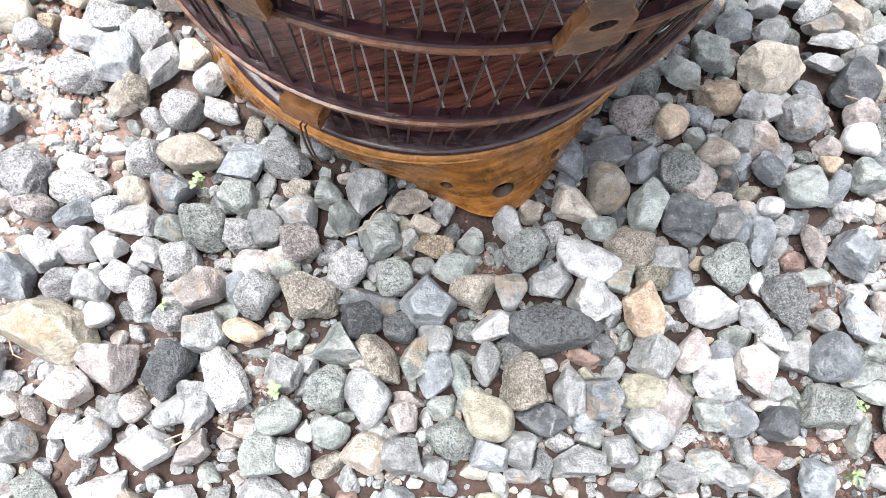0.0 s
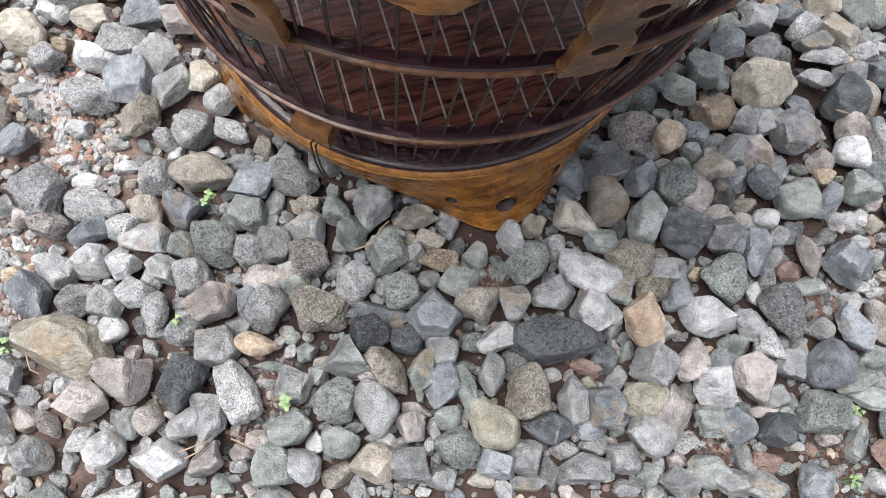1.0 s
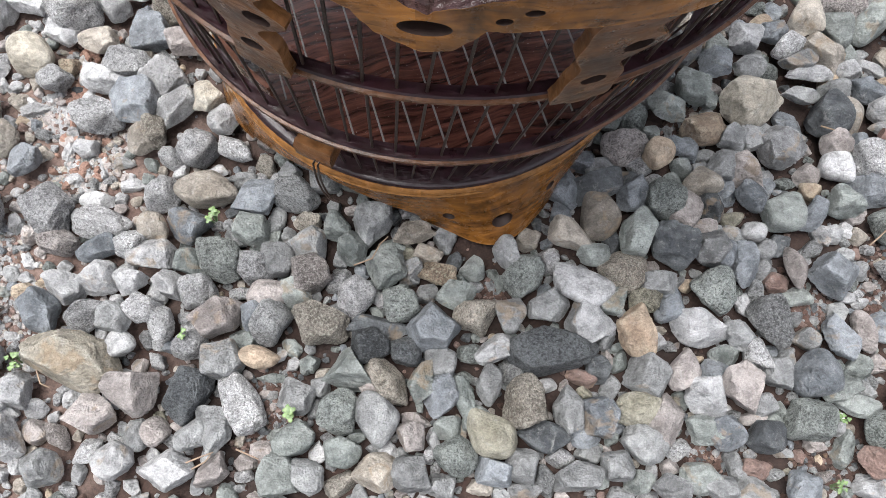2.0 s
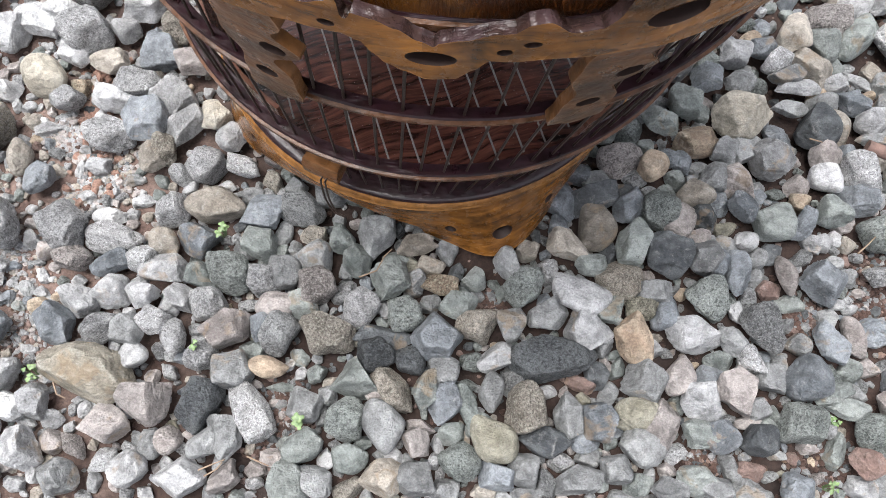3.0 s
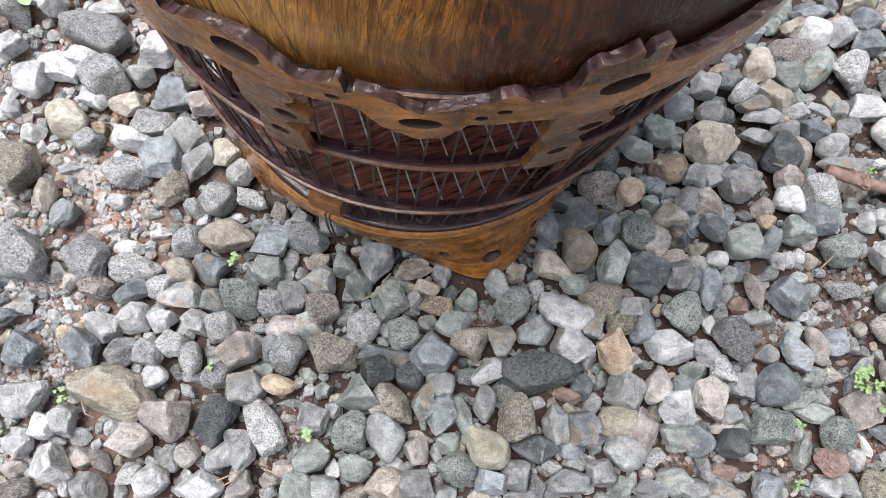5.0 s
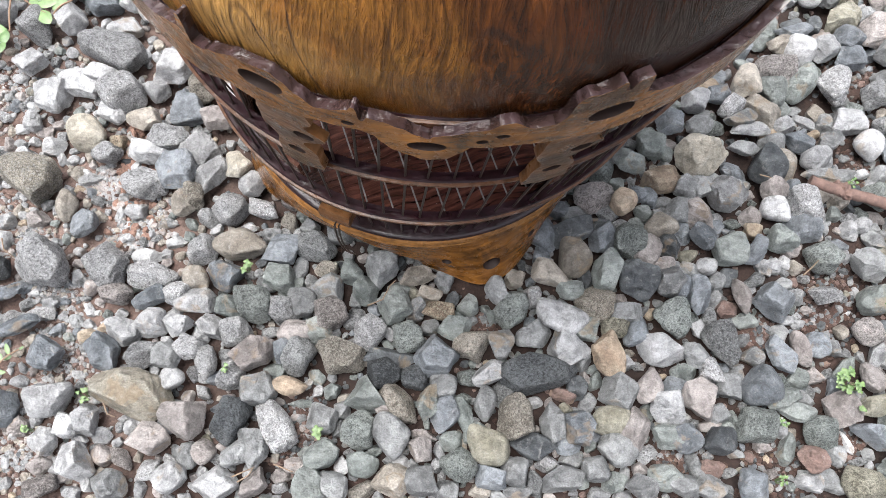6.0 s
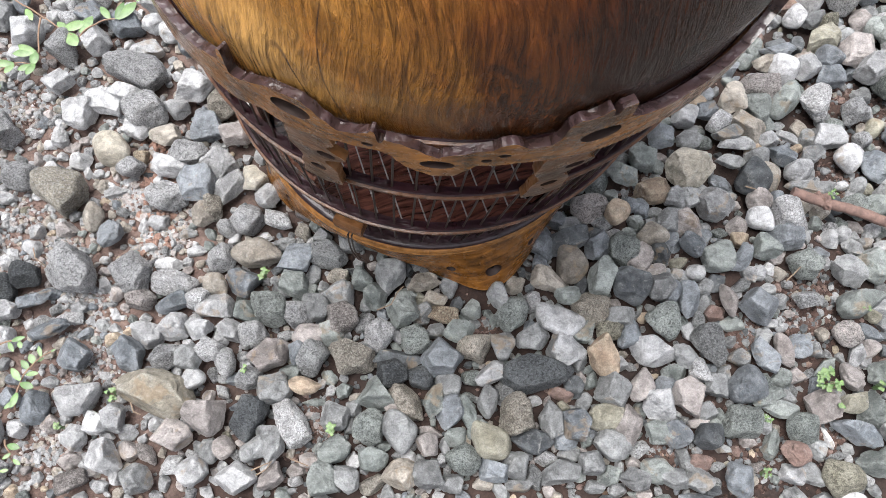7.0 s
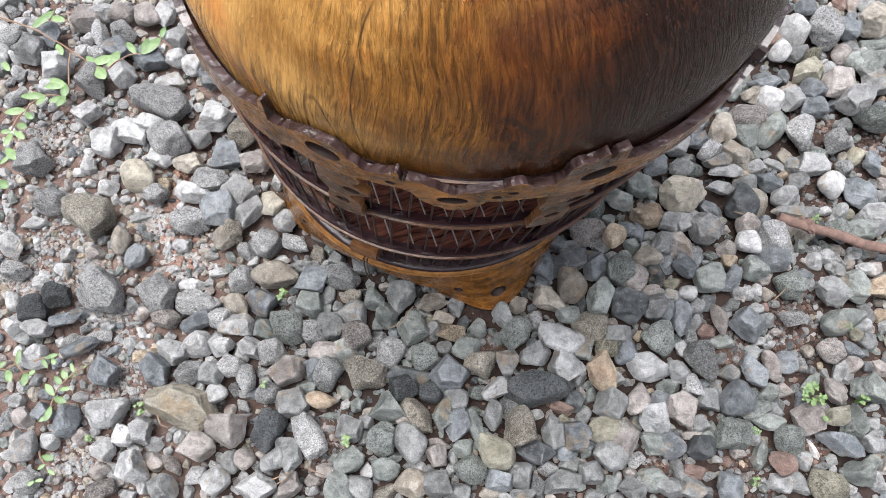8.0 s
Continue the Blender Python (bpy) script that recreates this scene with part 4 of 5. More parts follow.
stone(-0.185, -0.171, 27, 20, -1, "gr")
stone(-0.28, -0.124, 34, 27, -76, "ts")
stone(-0.171, -0.227, 39, 33, -41, "na")
stone(-0.149, -0.215, 31, 20, 73, "gf")
stone(-0.116, -0.216, 30, 21, -6, "ts")
stone(-0.115, -0.242, 41, 35, -16, "ga")
stone(-0.09, -0.2, 19, 15, -80, "ga")
stone(-0.086, -0.224, 33, 25, -61, "na")
stone(-0.05, -0.22, 52, 38, 76, "ga")
stone(-0.067, -0.247, 30, 31, 41, "na")
stone(-0.026, -0.209, 18, 14, -81, "da")
stone(-0.007, -0.23, 41, 20, 12, "ta")
stone(-0.029, -0.244, 27, 23, -1, "na")
stone(-0.033, -0.267, 39, 35, 30, "na")
stone(-0.007, -0.267, 27, 25, -81, "ga")
stone(-0.134, -0.231, 16, 17, -1, "ga")
stone(-0.156, -0.239, 37, 19, 37, "na")
stone(-0.265, -0.257, 45, 33, -16, "ga")
stone(-0.224, -0.265, 32, 27, -1, "na")
stone(-0.189, -0.234, 28, 16, -50, "ga")
stone(-0.081, -0.255, 20, 15, -80, "ga")
stone(-0.163, -0.154, 23, 22, -1, "ts")
stone(-0.14, -0.159, 28, 20, -1, "ga")
stone(-0.232, -0.084, 33, 38, 60, "ea")
stone(-0.210, -0.108, 31, 30, 0, "ga")
stone(-0.226, -0.036, 20, 34, 0, "la")
stone(-0.262, -0.096, 54, 27, 48, "la")
stone(-0.276, -0.064, 40, 48, 70, "ga")
stone(-0.256, -0.017, 42, 32, 20, "pa")
stone(-0.280, 0.031, 42, 40, 0, "ts")
stone(-0.298, -0.002, 42, 40, 0, "ba")
stone(-0.236, 0.022, 34, 30, 10, "la")
stone(-0.232, 0.075, 40, 34, 30, "ga")
stone(0.290, -0.058, 36, 42, 20, "na")
stone(0.263, -0.079, 42, 28, -20, "na")
stone(0.312, -0.062, 22, 24, 0, "na")
stone(0.359, 0.014, 36, 34, 10, "la")
stone(0.322, -0.022, 34, 30, 0, "ba")
stone(0.286, -0.008, 36, 32, 30, "ga")
stone(0.057, -0.309, 38, 39, -32, "ts")
stone(0.036, -0.294, 37, 27, -1, "na")
stone(0.09, -0.314, 32, 29, -83, "ga")
stone(0.125, -0.303, 40, 32, 14, "ga")
stone(0.074, -0.346, 40, 27, 9, "la")
stone(0.163, -0.318, 44, 38, -48, "la")
stone(0.128, -0.349, 84, 47, -3, "ds", ((72, 0.5), (-72, 0.5), (38, 0.72), (-34, 0.76), (178, 0.85), (125, 0.62)))
stone(0.184, -0.33, 26, 22, -85, "ga")
stone(0.213, -0.326, 47, 33, -70, "oa")
stone(0.224, -0.293, 34, 26, -11, "ys")
stone(0.249, -0.301, 39, 27, 55, "ba")
stone(0.234, -0.334, 22, 18, -1, "la")
stone(0.276, -0.323, 56, 35, -11, "la")
stone(0.187, -0.296, 32, 27, -1, "na")
stone(0.158, -0.283, 59, 37, -27, "lr")
stone(0.206, -0.266, 49, 42, 19, "ts")
stone(0.22, -0.368, 40, 38, -21, "ga")
stone(0.174, -0.362, 28, 25, -85, "da")
stone(0.186, -0.38, 29, 19, 65, "gr")
stone(0.159, -0.369, 31, 16, -21, "ra")
stone(0.161, -0.384, 16, 15, -1, "ya")
stone(0.255, -0.363, 41, 28, 69, "pr")
stone(0.277, -0.385, 42, 43, -43, "la")
stone(0.209, -0.401, 39, 33, 9, "yr")
stone(0.234, -0.412, 50, 29, 69, "pa")
stone(0.17, -0.407, 35, 36, -31, "ba")
stone(0.143, -0.401, 41, 27, -79, "ga")
stone(0.103, -0.399, 46, 46, -41, "ts")
stone(0.069, -0.38, 38, 24, -87, "gr")
stone(0.046, -0.395, 45, 18, -66, "nf")
stone(0.052, -0.349, 29, 21, -1, "ns")
stone(0.022, -0.36, 29, 26, -1, "gr")
stone(0.024, -0.391, 43, 29, 68, "ba")
stone(0.07, -0.426, 46, 39, -11, "yr")
stone(0.057, -0.412, 28, 25, -1, "na")
stone(0.119, -0.427, 48, 27, -11, "da")
stone(0.16, -0.426, 29, 24, -1, "ba")
stone(0.163, -0.441, 28, 17, -1, "ga")
stone(0.135, -0.444, 28, 19, -1, "ws")
stone(0.151, -0.461, 49, 26, 13, "ga")
stone(0.187, -0.451, 30, 28, -63, "ga")
stone(0.213, -0.432, 40, 31, -31, "ga")
stone(0.038, -0.446, 37, 34, -50, "ns")
stone(0.072, -0.459, 34, 25, -6, "ba")
stone(0.1, -0.453, 35, 31, -62, "ga")
stone(0.013, -0.445, 17, 14, -81, "ws")
stone(0.024, -0.472, 30, 23, -1, "ga")
stone(0.061, -0.472, 27, 16, -1, "ta")
stone(0.102, -0.474, 34, 16, -1, "ga")
stone(0.209, -0.465, 25, 24, -1, "na")
stone(0.236, -0.472, 38, 24, -11, "ga")
stone(0.191, -0.478, 27, 16, -1, "ga")
stone(0.262, -0.462, 40, 28, -21, "na")
stone(0.239, -0.452, 19, 17, -1, "pa")
stone(0.271, -0.419, 35, 27, -1, "na")
stone(0.029, -0.419, 28, 24, -1, "na")
stone(0.346, -0.315, 52, 38, -62, "gs")
stone(0.312, -0.328, 31, 26, -67, "ga")
stone(0.328, -0.346, 29, 27, -88, "ws")
stone(0.299, -0.346, 32, 22, -1, "na")
stone(0.312, -0.379, 47, 39, -72, "pa")
stone(0.383, -0.363, 45, 44, -1, "br")
stone(0.347, -0.364, 32, 29, -1, "ga")
stone(0.361, -0.346, 21, 18, -89, "ga")
stone(0.382, -0.328, 29, 23, -11, "ga")
stone(0.409, -0.329, 45, 27, -74, "ba")
stone(0.436, -0.322, 39, 22, -75, "pr")
stone(0.454, -0.318, 30, 28, -58, "ba")
stone(0.48, -0.319, 27, 20, -34, "ga")
stone(0.445, -0.29, 17, 12, -1, "lr")
stone(0.517, -0.304, 33, 27, -47, "ps")
stone(0.494, -0.3, 18, 19, -1, "tr")
stone(0.551, -0.32, 25, 23, -1, "pr")
stone(0.531, -0.327, 36, 20, 51, "ga")
stone(0.561, -0.353, 41, 37, -1, "na")
stone(0.511, -0.356, 34, 24, -70, "pa")
stone(0.529, -0.349, 19, 14, -93, "ps")
stone(0.49, -0.341, 39, 16, 31, "na")
stone(0.429, -0.355, 26, 22, -1, "na")
stone(0.451, -0.351, 25, 22, -1, "pa")
stone(0.468, -0.393, 43, 44, -22, "pf")
stone(0.406, -0.379, 45, 21, 9, "nf")
stone(0.418, -0.394, 42, 20, -11, "nf")
stone(0.442, -0.415, 40, 38, -1, "ns")
stone(0.372, -0.41, 40, 43, -21, "ns")
stone(0.379, -0.429, 20, 17, -1, "pa")
stone(0.327, -0.423, 32, 30, -11, "da")
stone(0.331, -0.394, 29, 25, -1, "ga")
stone(0.322, -0.406, 28, 14, -1, "pa")
stone(0.405, -0.433, 38, 18, 70, "na")
stone(0.425, -0.445, 30, 29, -21, "ra")
stone(0.455, -0.439, 26, 26, -21, "ga")
stone(0.505, -0.421, 56, 27, -27, "ba")
stone(0.476, -0.426, 29, 12, -69, "wf")
stone(0.509, -0.388, 39, 23, 17, "ya")
stone(0.533, -0.395, 46, 30, 58, "na")
stone(0.497, -0.377, 22, 19, -1, "ga")
stone(0.555, -0.396, 29, 17, -1, "la")
stone(0.522, -0.457, 44, 29, -16, "na")
stone(0.479, -0.473, 45, 40, -1, "ys")
stone(0.424, -0.468, 31, 24, -1, "la")
stone(0.357, -0.474, 40, 35, -49, "ba")
stone(0.288, -0.421, 38, 31, -21, "ba")
stone(0.3, -0.45, 35, 17, -77, "ga")
stone(0.278, -0.469, 35, 24, -1, "ga")
stone(0.309, -0.473, 33, 25, -21, "ga")
stone(0.315, -0.453, 31, 23, -1, "ra")
stone(0.384, -0.458, 15, 13, -1, "ps")
stone(0.549, -0.42, 29, 28, -1, "la")
stone(0.349, -0.437, 19, 15, -43, "gf")
stone(0.546, -0.444, 21, 21, -1, "na")
stone(0.355, -0.074, 62, 48, 10, "ea")
stone(0.435, -0.086, 44, 49, 0, "da")
stone(0.411, -0.059, 38, 22, 0, "gf")
stone(0.46, -0.086, 34, 38, 0, "tr")
stone(0.502, -0.078, 37, 29, 0, "la")
stone(0.381, -0.125, 48, 44, 10, "la")
stone(0.341, -0.149, 46, 37, -69, "pa")
stone(0.437, -0.147, 37, 31, -47, "wr")
stone(0.449, -0.055, 31, 32, -24, "ga")
stone(0.482, -0.053, 37, 23, -30, "ba")
stone(0.524, -0.051, 37, 26, 54, "ga")
stone(0.574, -0.058, 38, 37, 0, "wr")
stone(0.61, -0.07, 51, 34, -74, "ba")
stone(0.513, -0.102, 70, 18, 0, "gf")
stone(0.564, -0.093, 20, 13, 0, "wa")
stone(0.584, -0.096, 21, 24, 0, "ga")
stone(0.477, -0.143, 55, 42, -29, "ws")
stone(0.467, -0.173, 42, 31, -1, "ba")
stone(0.568, -0.131, 32, 35, 0, "ns")
stone(0.596, -0.131, 34, 34, -73, "na")
stone(0.624, -0.114, 44, 46, -74, "la")
stone(0.461, -0.122, 34, 28, 20, "ba")
stone(0.441, -0.121, 32, 30, -71, "pa")
stone(0.373, -0.198, 43, 38, -89, "nr")
stone(0.346, -0.215, 26, 24, -1, "lr")
stone(0.325, -0.202, 24, 17, -6, "yr")
stone(0.343, -0.18, 33, 24, -46, "ba")
stone(0.366, -0.167, 30, 18, -89, "ba")
stone(0.409, -0.172, 23, 24, -1, "oa")
stone(0.437, -0.189, 34, 31, -23, "na")
stone(0.404, -0.201, 38, 21, 63, "ba")
stone(0.451, -0.197, 22, 22, -1, "pa")
stone(0.483, -0.21, 44, 38, -17, "ns")
stone(0.515, -0.19, 29, 17, -11, "bf")
stone(0.535, -0.222, 42, 33, -41, "ga")
stone(0.572, -0.215, 44, 36, -72, "na")
stone(0.601, -0.215, 28, 30, -1, "oa")
stone(0.542, -0.262, 62, 33, 18, "na")
stone(0.477, -0.259, 37, 23, -6, "ls")
stone(0.415, -0.265, 42, 35, -34, "ba")
stone(0.379, -0.256, 41, 21, -74, "pr")
stone(0.328, -0.256, 46, 26, -88, "ba")
stone(0.301, -0.244, 35, 35, -1, "ba")
stone(0.416, -0.219, 24, 21, -90, "la")
stone(0.428, -0.217, 23, 21, -1, "ga")
stone(0.455, -0.218, 19, 20, -1, "tr")
stone(0.431, -0.241, 28, 16, -1, "ga")
stone(0.443, -0.257, 23, 21, -1, "ga")
stone(0.352, -0.236, 23, 21, -1, "ga")
stone(0.516, -0.148, 17, 19, 0, "na")
stone(0.534, -0.156, 19, 17, -1, "ls")
stone(0.548, -0.165, 25, 21, -1, "ga")
stone(0.573, -0.178, 24, 17, -1, "ga")
stone(0.599, -0.182, 22, 17, -1, "la")
stone(0.575, -0.266, 23, 19, -1, "ga")
stone(0.573, 0.214, 54, 42, -93, "wr")
stone(0.619, 0.214, 51, 63, 0, "ls")
stone(0.661, 0.22, 44, 33, -95, "ba")
stone(0.702, 0.227, 53, 52, -77, "ta")
stone(0.543, 0.176, 38, 30, -93, "wr")
stone(0.569, 0.171, 37, 21, 31, "ga")
stone(0.594, 0.169, 32, 26, 0, "ys")
stone(0.575, 0.134, 47, 39, 31, "ya")
stone(0.544, 0.134, 29, 20, -93, "da")
stone(0.64, 0.171, 32, 35, 0, "pr")
stone(0.617, 0.144, 27, 26, 0, "ga")
stone(0.659, 0.155, 32, 35, 0, "nr")
stone(0.679, 0.144, 44, 43, 0, "na")
stone(0.51, 0.119, 50, 23, 6, "bf")
stone(0.489, 0.098, 38, 27, 0, "tf")
stone(0.513, 0.088, 41, 37, 0, "wr")
stone(0.468, 0.054, 60, 40, 0, "ps")
stone(0.427, 0.037, 36, 41, 0, "ta")
stone(0.543, 0.088, 36, 31, 30, "ga")
stone(0.577, 0.103, 37, 36, -74, "ba")
stone(0.575, 0.073, 37, 31, -12, "ba")
stone(0.623, 0.113, 58, 48, 21, "pa")
stone(0.642, 0.083, 60, 40, 30, "ga")
stone(0.681, 0.118, 35, 42, 0, "la")
stone(0.66, 0.048, 48, 44, 0, "ns")
stone(0.544, 0.027, 42, 45, 0, "ws")
stone(0.503, 0.034, 51, 34, 55, "nr")
stone(0.463, 0.023, 44, 34, -72, "na")
stone(0.445, -0.004, 53, 30, -30, "ta")
stone(0.405, 0.001, 36, 27, 21, "ws")
stone(0.414, -0.018, 43, 22, 11, "ga")
stone(0.391, 0.02, 34, 29, 0, "ba")
stone(0.359, -0.027, 33, 24, 0, "ga")
stone(0.554, -0.023, 44, 31, -6, "la")
stone(0.596, 0.014, 33, 36, -63, "ls")
stone(0.621, 0.019, 20, 22, 0, "la")
stone(0.63, -0.005, 27, 27, 0, "yr")
stone(0.604, -0.024, 25, 25, 0, "ls")
stone(0.51, -0.014, 39, 16, -37, "gf")
stone(0.475, -0.023, 30, 23, 0, "ga")
stone(0.424, -0.032, 50, 19, 0, "lf")
stone(0.53, -0.019, 28, 21, -93, "ga")
stone(0.647, 0.259, 37, 19, 0, "ta")
stone(0.601, 0.259, 33, 28, 0, "bf")
stone(0.642, -0.024, 37, 21, -75, "ba")
stone(0.214, -0.128, 49, 36, 20, "ps")
stone(0.244, -0.107, 24, 21, 0, "na")
stone(0.248, -0.137, 33, 34, 0, "or")
stone(0.275, -0.146, 26, 21, -11, "nr")
stone(0.266, -0.12, 32, 21, 0, "ba")
stone(0.285, -0.124, 29, 21, -88, "ba")
stone(0.304, -0.103, 52, 34, 10, "oa")
stone(0.328, -0.116, 29, 31, 0, "ga")
stone(0.35, -0.116, 27, 28, 0, "ga")
stone(0.318, -0.146, 44, 29, 56, "ga")
stone(0.292, -0.167, 38, 31, -17, "tr")
stone(0.182, -0.174, 56, 29, 25, "da")
stone(0.22, -0.183, 42, 30, 48, "ba")
stone(0.251, -0.187, 40, 42, -11, "ns")
stone(0.184, -0.204, 54, 39, 80, "tr")
stone(0.143, -0.202, 23, 24, -1, "ba")
stone(0.272, -0.2, 39, 28, 56, "pf")
stone(0.3, -0.192, 32, 28, -88, "da")
stone(0.151, -0.23, 45, 29, -33, "ta")
stone(0.11, -0.23, 27, 22, -1, "ta")
stone(0.22, -0.223, 53, 33, 75, "na")
stone(0.176, -0.25, 35, 22, -1, "na")
stone(0.196, -0.235, 31, 18, -86, "da")
stone(0.256, -0.239, 45, 46, -1, "da")
stone(0.29, -0.216, 31, 24, -1, "pa")
stone(0.294, -0.24, 39, 37, 10, "ga")
stone(0.237, -0.278, 38, 23, 4, "ga")
stone(0.292, -0.286, 43, 43, -67, "ns")
stone(0.103, -0.272, 46, 34, 58, "ns")
stone(0.086, -0.249, 34, 26, -83, "ga")
stone(0.131, -0.254, 27, 27, -43, "ws")
stone(0.018, -0.271, 37, 24, -6, "os")
stone(0.052, -0.264, 27, 23, -1, "na")
stone(0.008, -0.25, 31, 23, -1, "tr")
stone(-0.011, -0.275, 22, 18, -1, "ga")

for t in FEET:
    a = radians(t)
    stamp(0.238 * math.sin(a), -0.238 * math.cos(a), 0.085, 0.05, a)

# bare patches, where only grit lies: x, y, radius
BARE = [(-0.543, -0.138, 0.042), (-0.562, -0.195, 0.022), (-0.431, -0.244, 0.033), (-0.415, -0.33, 0.039), (-0.46, -0.436, 0.041), (-0.567, 0.036, 0.037), (-0.391, -0.096, 0.023), (-0.343, -0.148, 0.027), (-0.363, -0.173, 0.019), (0.507, -0.254, 0.046), (0.4, -0.457, 0.043), (0.574, 0.061, 0.043), (0.571, -0.072, 0.037), (0.283, -0.438, 0.025), (-0.142, -0.421, 0.028), (-0.14, -0.394, 0.018), (0.288, -0.093, 0.02), (0.07, -0.288, 0.013), (0.471, -0.424, 0.025), (0.667, 0.016, 0.043), (0.47, -0.285, 0.03), (0.399, -0.3, 0.019), (-0.475, -0.18, 0.023)]
fill = np.random.default_rng(11)
MIX = ["g"] * 9 + ["gs"] * 3 + ["b"] * 5 + ["n"] * 5 + ["ns"] * 2 + ["l"] * 4 + ["ls"] * 2 + ["p"] * 4 + ["t"] * 3 + ["d"] * 2 + ["w"] + ["ws"] + ["o", "r", "y"]


def is_free(x, y, r):
    for k in range(9):
        q = 0.0 if k == 8 else r
        i, j = int((x + q * math.cos(k * 0.785) + REACH) / CELL), int((y + q * math.sin(k * 0.785) + REACH) / CELL)
        if not (0 <= i < len(TAKEN) and 0 <= j < len(TAKEN)) or TAKEN[i, j]:
            return False
    return True


for size, tries in ((0.042, 9000), (0.034, 9000), (0.027, 12000), (0.021, 16000), (0.016, 20000), (0.012, 26000), (0.0085, 36000)):
    for x, y in fill.uniform(-1.15, 1.15, (tries, 2)):
        if size < 0.02 and (abs(x) > 0.85 or y > 0.5 or y < -0.65):
            continue
        shown = -0.66 < x < 0.68 and -0.5 < y < 0.32 and math.hypot(x, y) > 0.25
        if shown and size > (0.019 if x < -0.2 else 0.028):
            continue
        bare = any((x - a) ** 2 + (y - b) ** 2 < c * c for a, b, c in BARE)
        if bare and (size > 0.0125 or fill.uniform() < 0.5):
            continue
        if not is_free(x, y, size * 0.29):
            continue
        l = size * fill.uniform(0.95, 1.35)
        w = size * fill.uniform(0.72, 0.98)
        turn = fill.uniform(0, 6.283)
        stamp(x, y, l, w, turn)
        code = MIX[fill.integers(len(MIX))]
        # small stones paler on the left too, partly brighter light set in their colour
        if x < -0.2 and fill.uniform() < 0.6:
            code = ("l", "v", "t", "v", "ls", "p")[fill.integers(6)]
        kind = "s" if code[-1] == "s" else ("r" if fill.uniform() < 0.1 else ("f" if fill.uniform() < 0.3 else "a"))
        near_view = abs(x) < 0.8 and -0.62 < y < 0.45
        SMALL.append((x, y, l, w, w * fill.uniform(0.7, 0.95), turn, code, kind, 1 if near_view and size > 0.011 else 0))
# the gravel goes on beyond, thinning out unevenly
for x, y in np.concatenate((fill.normal((-0.366, -0.062), (0.012, 0.026), (90, 2)), fill.normal((-0.378, -0.02), (0.01, 0.01), (16, 2)), fill.normal((-0.36, -0.15), (0.02, 0.02), (30, 2)))):
    w = fill.uniform(0.003, 0.010)
    SMALL.append((x, y, w * 1.25, w, w * 0.9, fill.uniform(0, 6.28), "c", "a", 0))
for i in range(-97, 98):
    for j in range(-97, 98):
        x, y = (i + fill.uniform(-0.45, 0.45)) * 0.034, (j + fill.uniform(-0.45, 0.45)) * 0.034
        d = math.hypot(x, y)
        if max(abs(x), abs(y)) < 1.15 or d > 2.75 + 0.55 * noise.noise((x * 0.9, y * 0.9, 2.0)) + fill.uniform(-0.25, 0.1):
            continue
        w = fill.uniform(0.024, 0.042)
        code = MIX[fill.integers(len(MIX))]
        SMALL.append((x, y, w * fill.uniform(1.05, 1.4), w, w * fill.uniform(0.7, 0.95), fill.uniform(0, 6.28), code, "a", 0))
# grit scattered on the soil
for x, y in np.concatenate((fill.uniform((-0.8, -0.6), (0.8, 0.42), (5200, 2)), *[fill.normal((a, b), c * 0.6, (300, 2)) for a, b, c in BARE])):
    s = fill.uniform(0.0022, 0.0075)
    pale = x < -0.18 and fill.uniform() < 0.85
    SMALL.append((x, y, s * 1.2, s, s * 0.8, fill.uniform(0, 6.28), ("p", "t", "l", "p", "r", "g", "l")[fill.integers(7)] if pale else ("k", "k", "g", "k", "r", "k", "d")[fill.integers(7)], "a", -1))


def joined_gravel(name, pieces, label):
    lib = {(lv, kind): [rock(fill, kind, fineness) for _ in range(9)] for lv, fineness in ((1, 3), (0, 2), (-1, 1)) for kind in "asrf"}
    codes = sorted({p[6] for p in pieces})
    V, F, M, S, base = [], [], [], [], 0
    for x, y, l, w, h, turn, code, kind, lv in pieces:
        co, tri = lib[lv, kind][fill.integers(9)]
        e = Euler((fill.uniform(-0.3, 0.3), fill.uniform(-0.3, 0.3), turn)).to_matrix()
        co = (co * (l, w, h)) @ np.array(e).T + (x, y, ground_height(x, y) + h * (0.42 if lv >= 0 else 0.3) - BED)
        V.append(co)
        F.append(tri + base)
        M.append(np.full(len(tri), codes.index(code)))
        S.append(np.full(len(tri), kind == "r" or lv == 1))
        base += len(co)
    V, F, M, S = np.concatenate(V), np.concatenate(F), np.concatenate(M), np.concatenate(S)
    me = bpy.data.meshes.new(name)
    me.vertices.add(len(V))
    me.vertices.foreach_set("co", V.astype(np.float32).ravel())
    me.loops.add(F.size)
    me.loops.foreach_set("vertex_index", F.astype(np.int32).ravel())
    me.polygons.add(len(F))
    me.polygons.foreach_set("loop_start", np.arange(0, F.size, 3, dtype=np.int32))
    me.polygons.foreach_set("material_index", M.astype(np.int32))
    me.update(calc_edges=True)
    me.polygons.foreach_set("use_smooth", S)
    me.validate()
    me.set_sharp_from_angle(angle=radians(30))
    for c in codes:
        me.materials.append(STONE[c])
    ob = new(name, me)
    ob.parent = ground
    return tagged(ob, label, kind="stuff")


joined_gravel("gravel", SMALL, "small grey, green and tan gravel with grit")


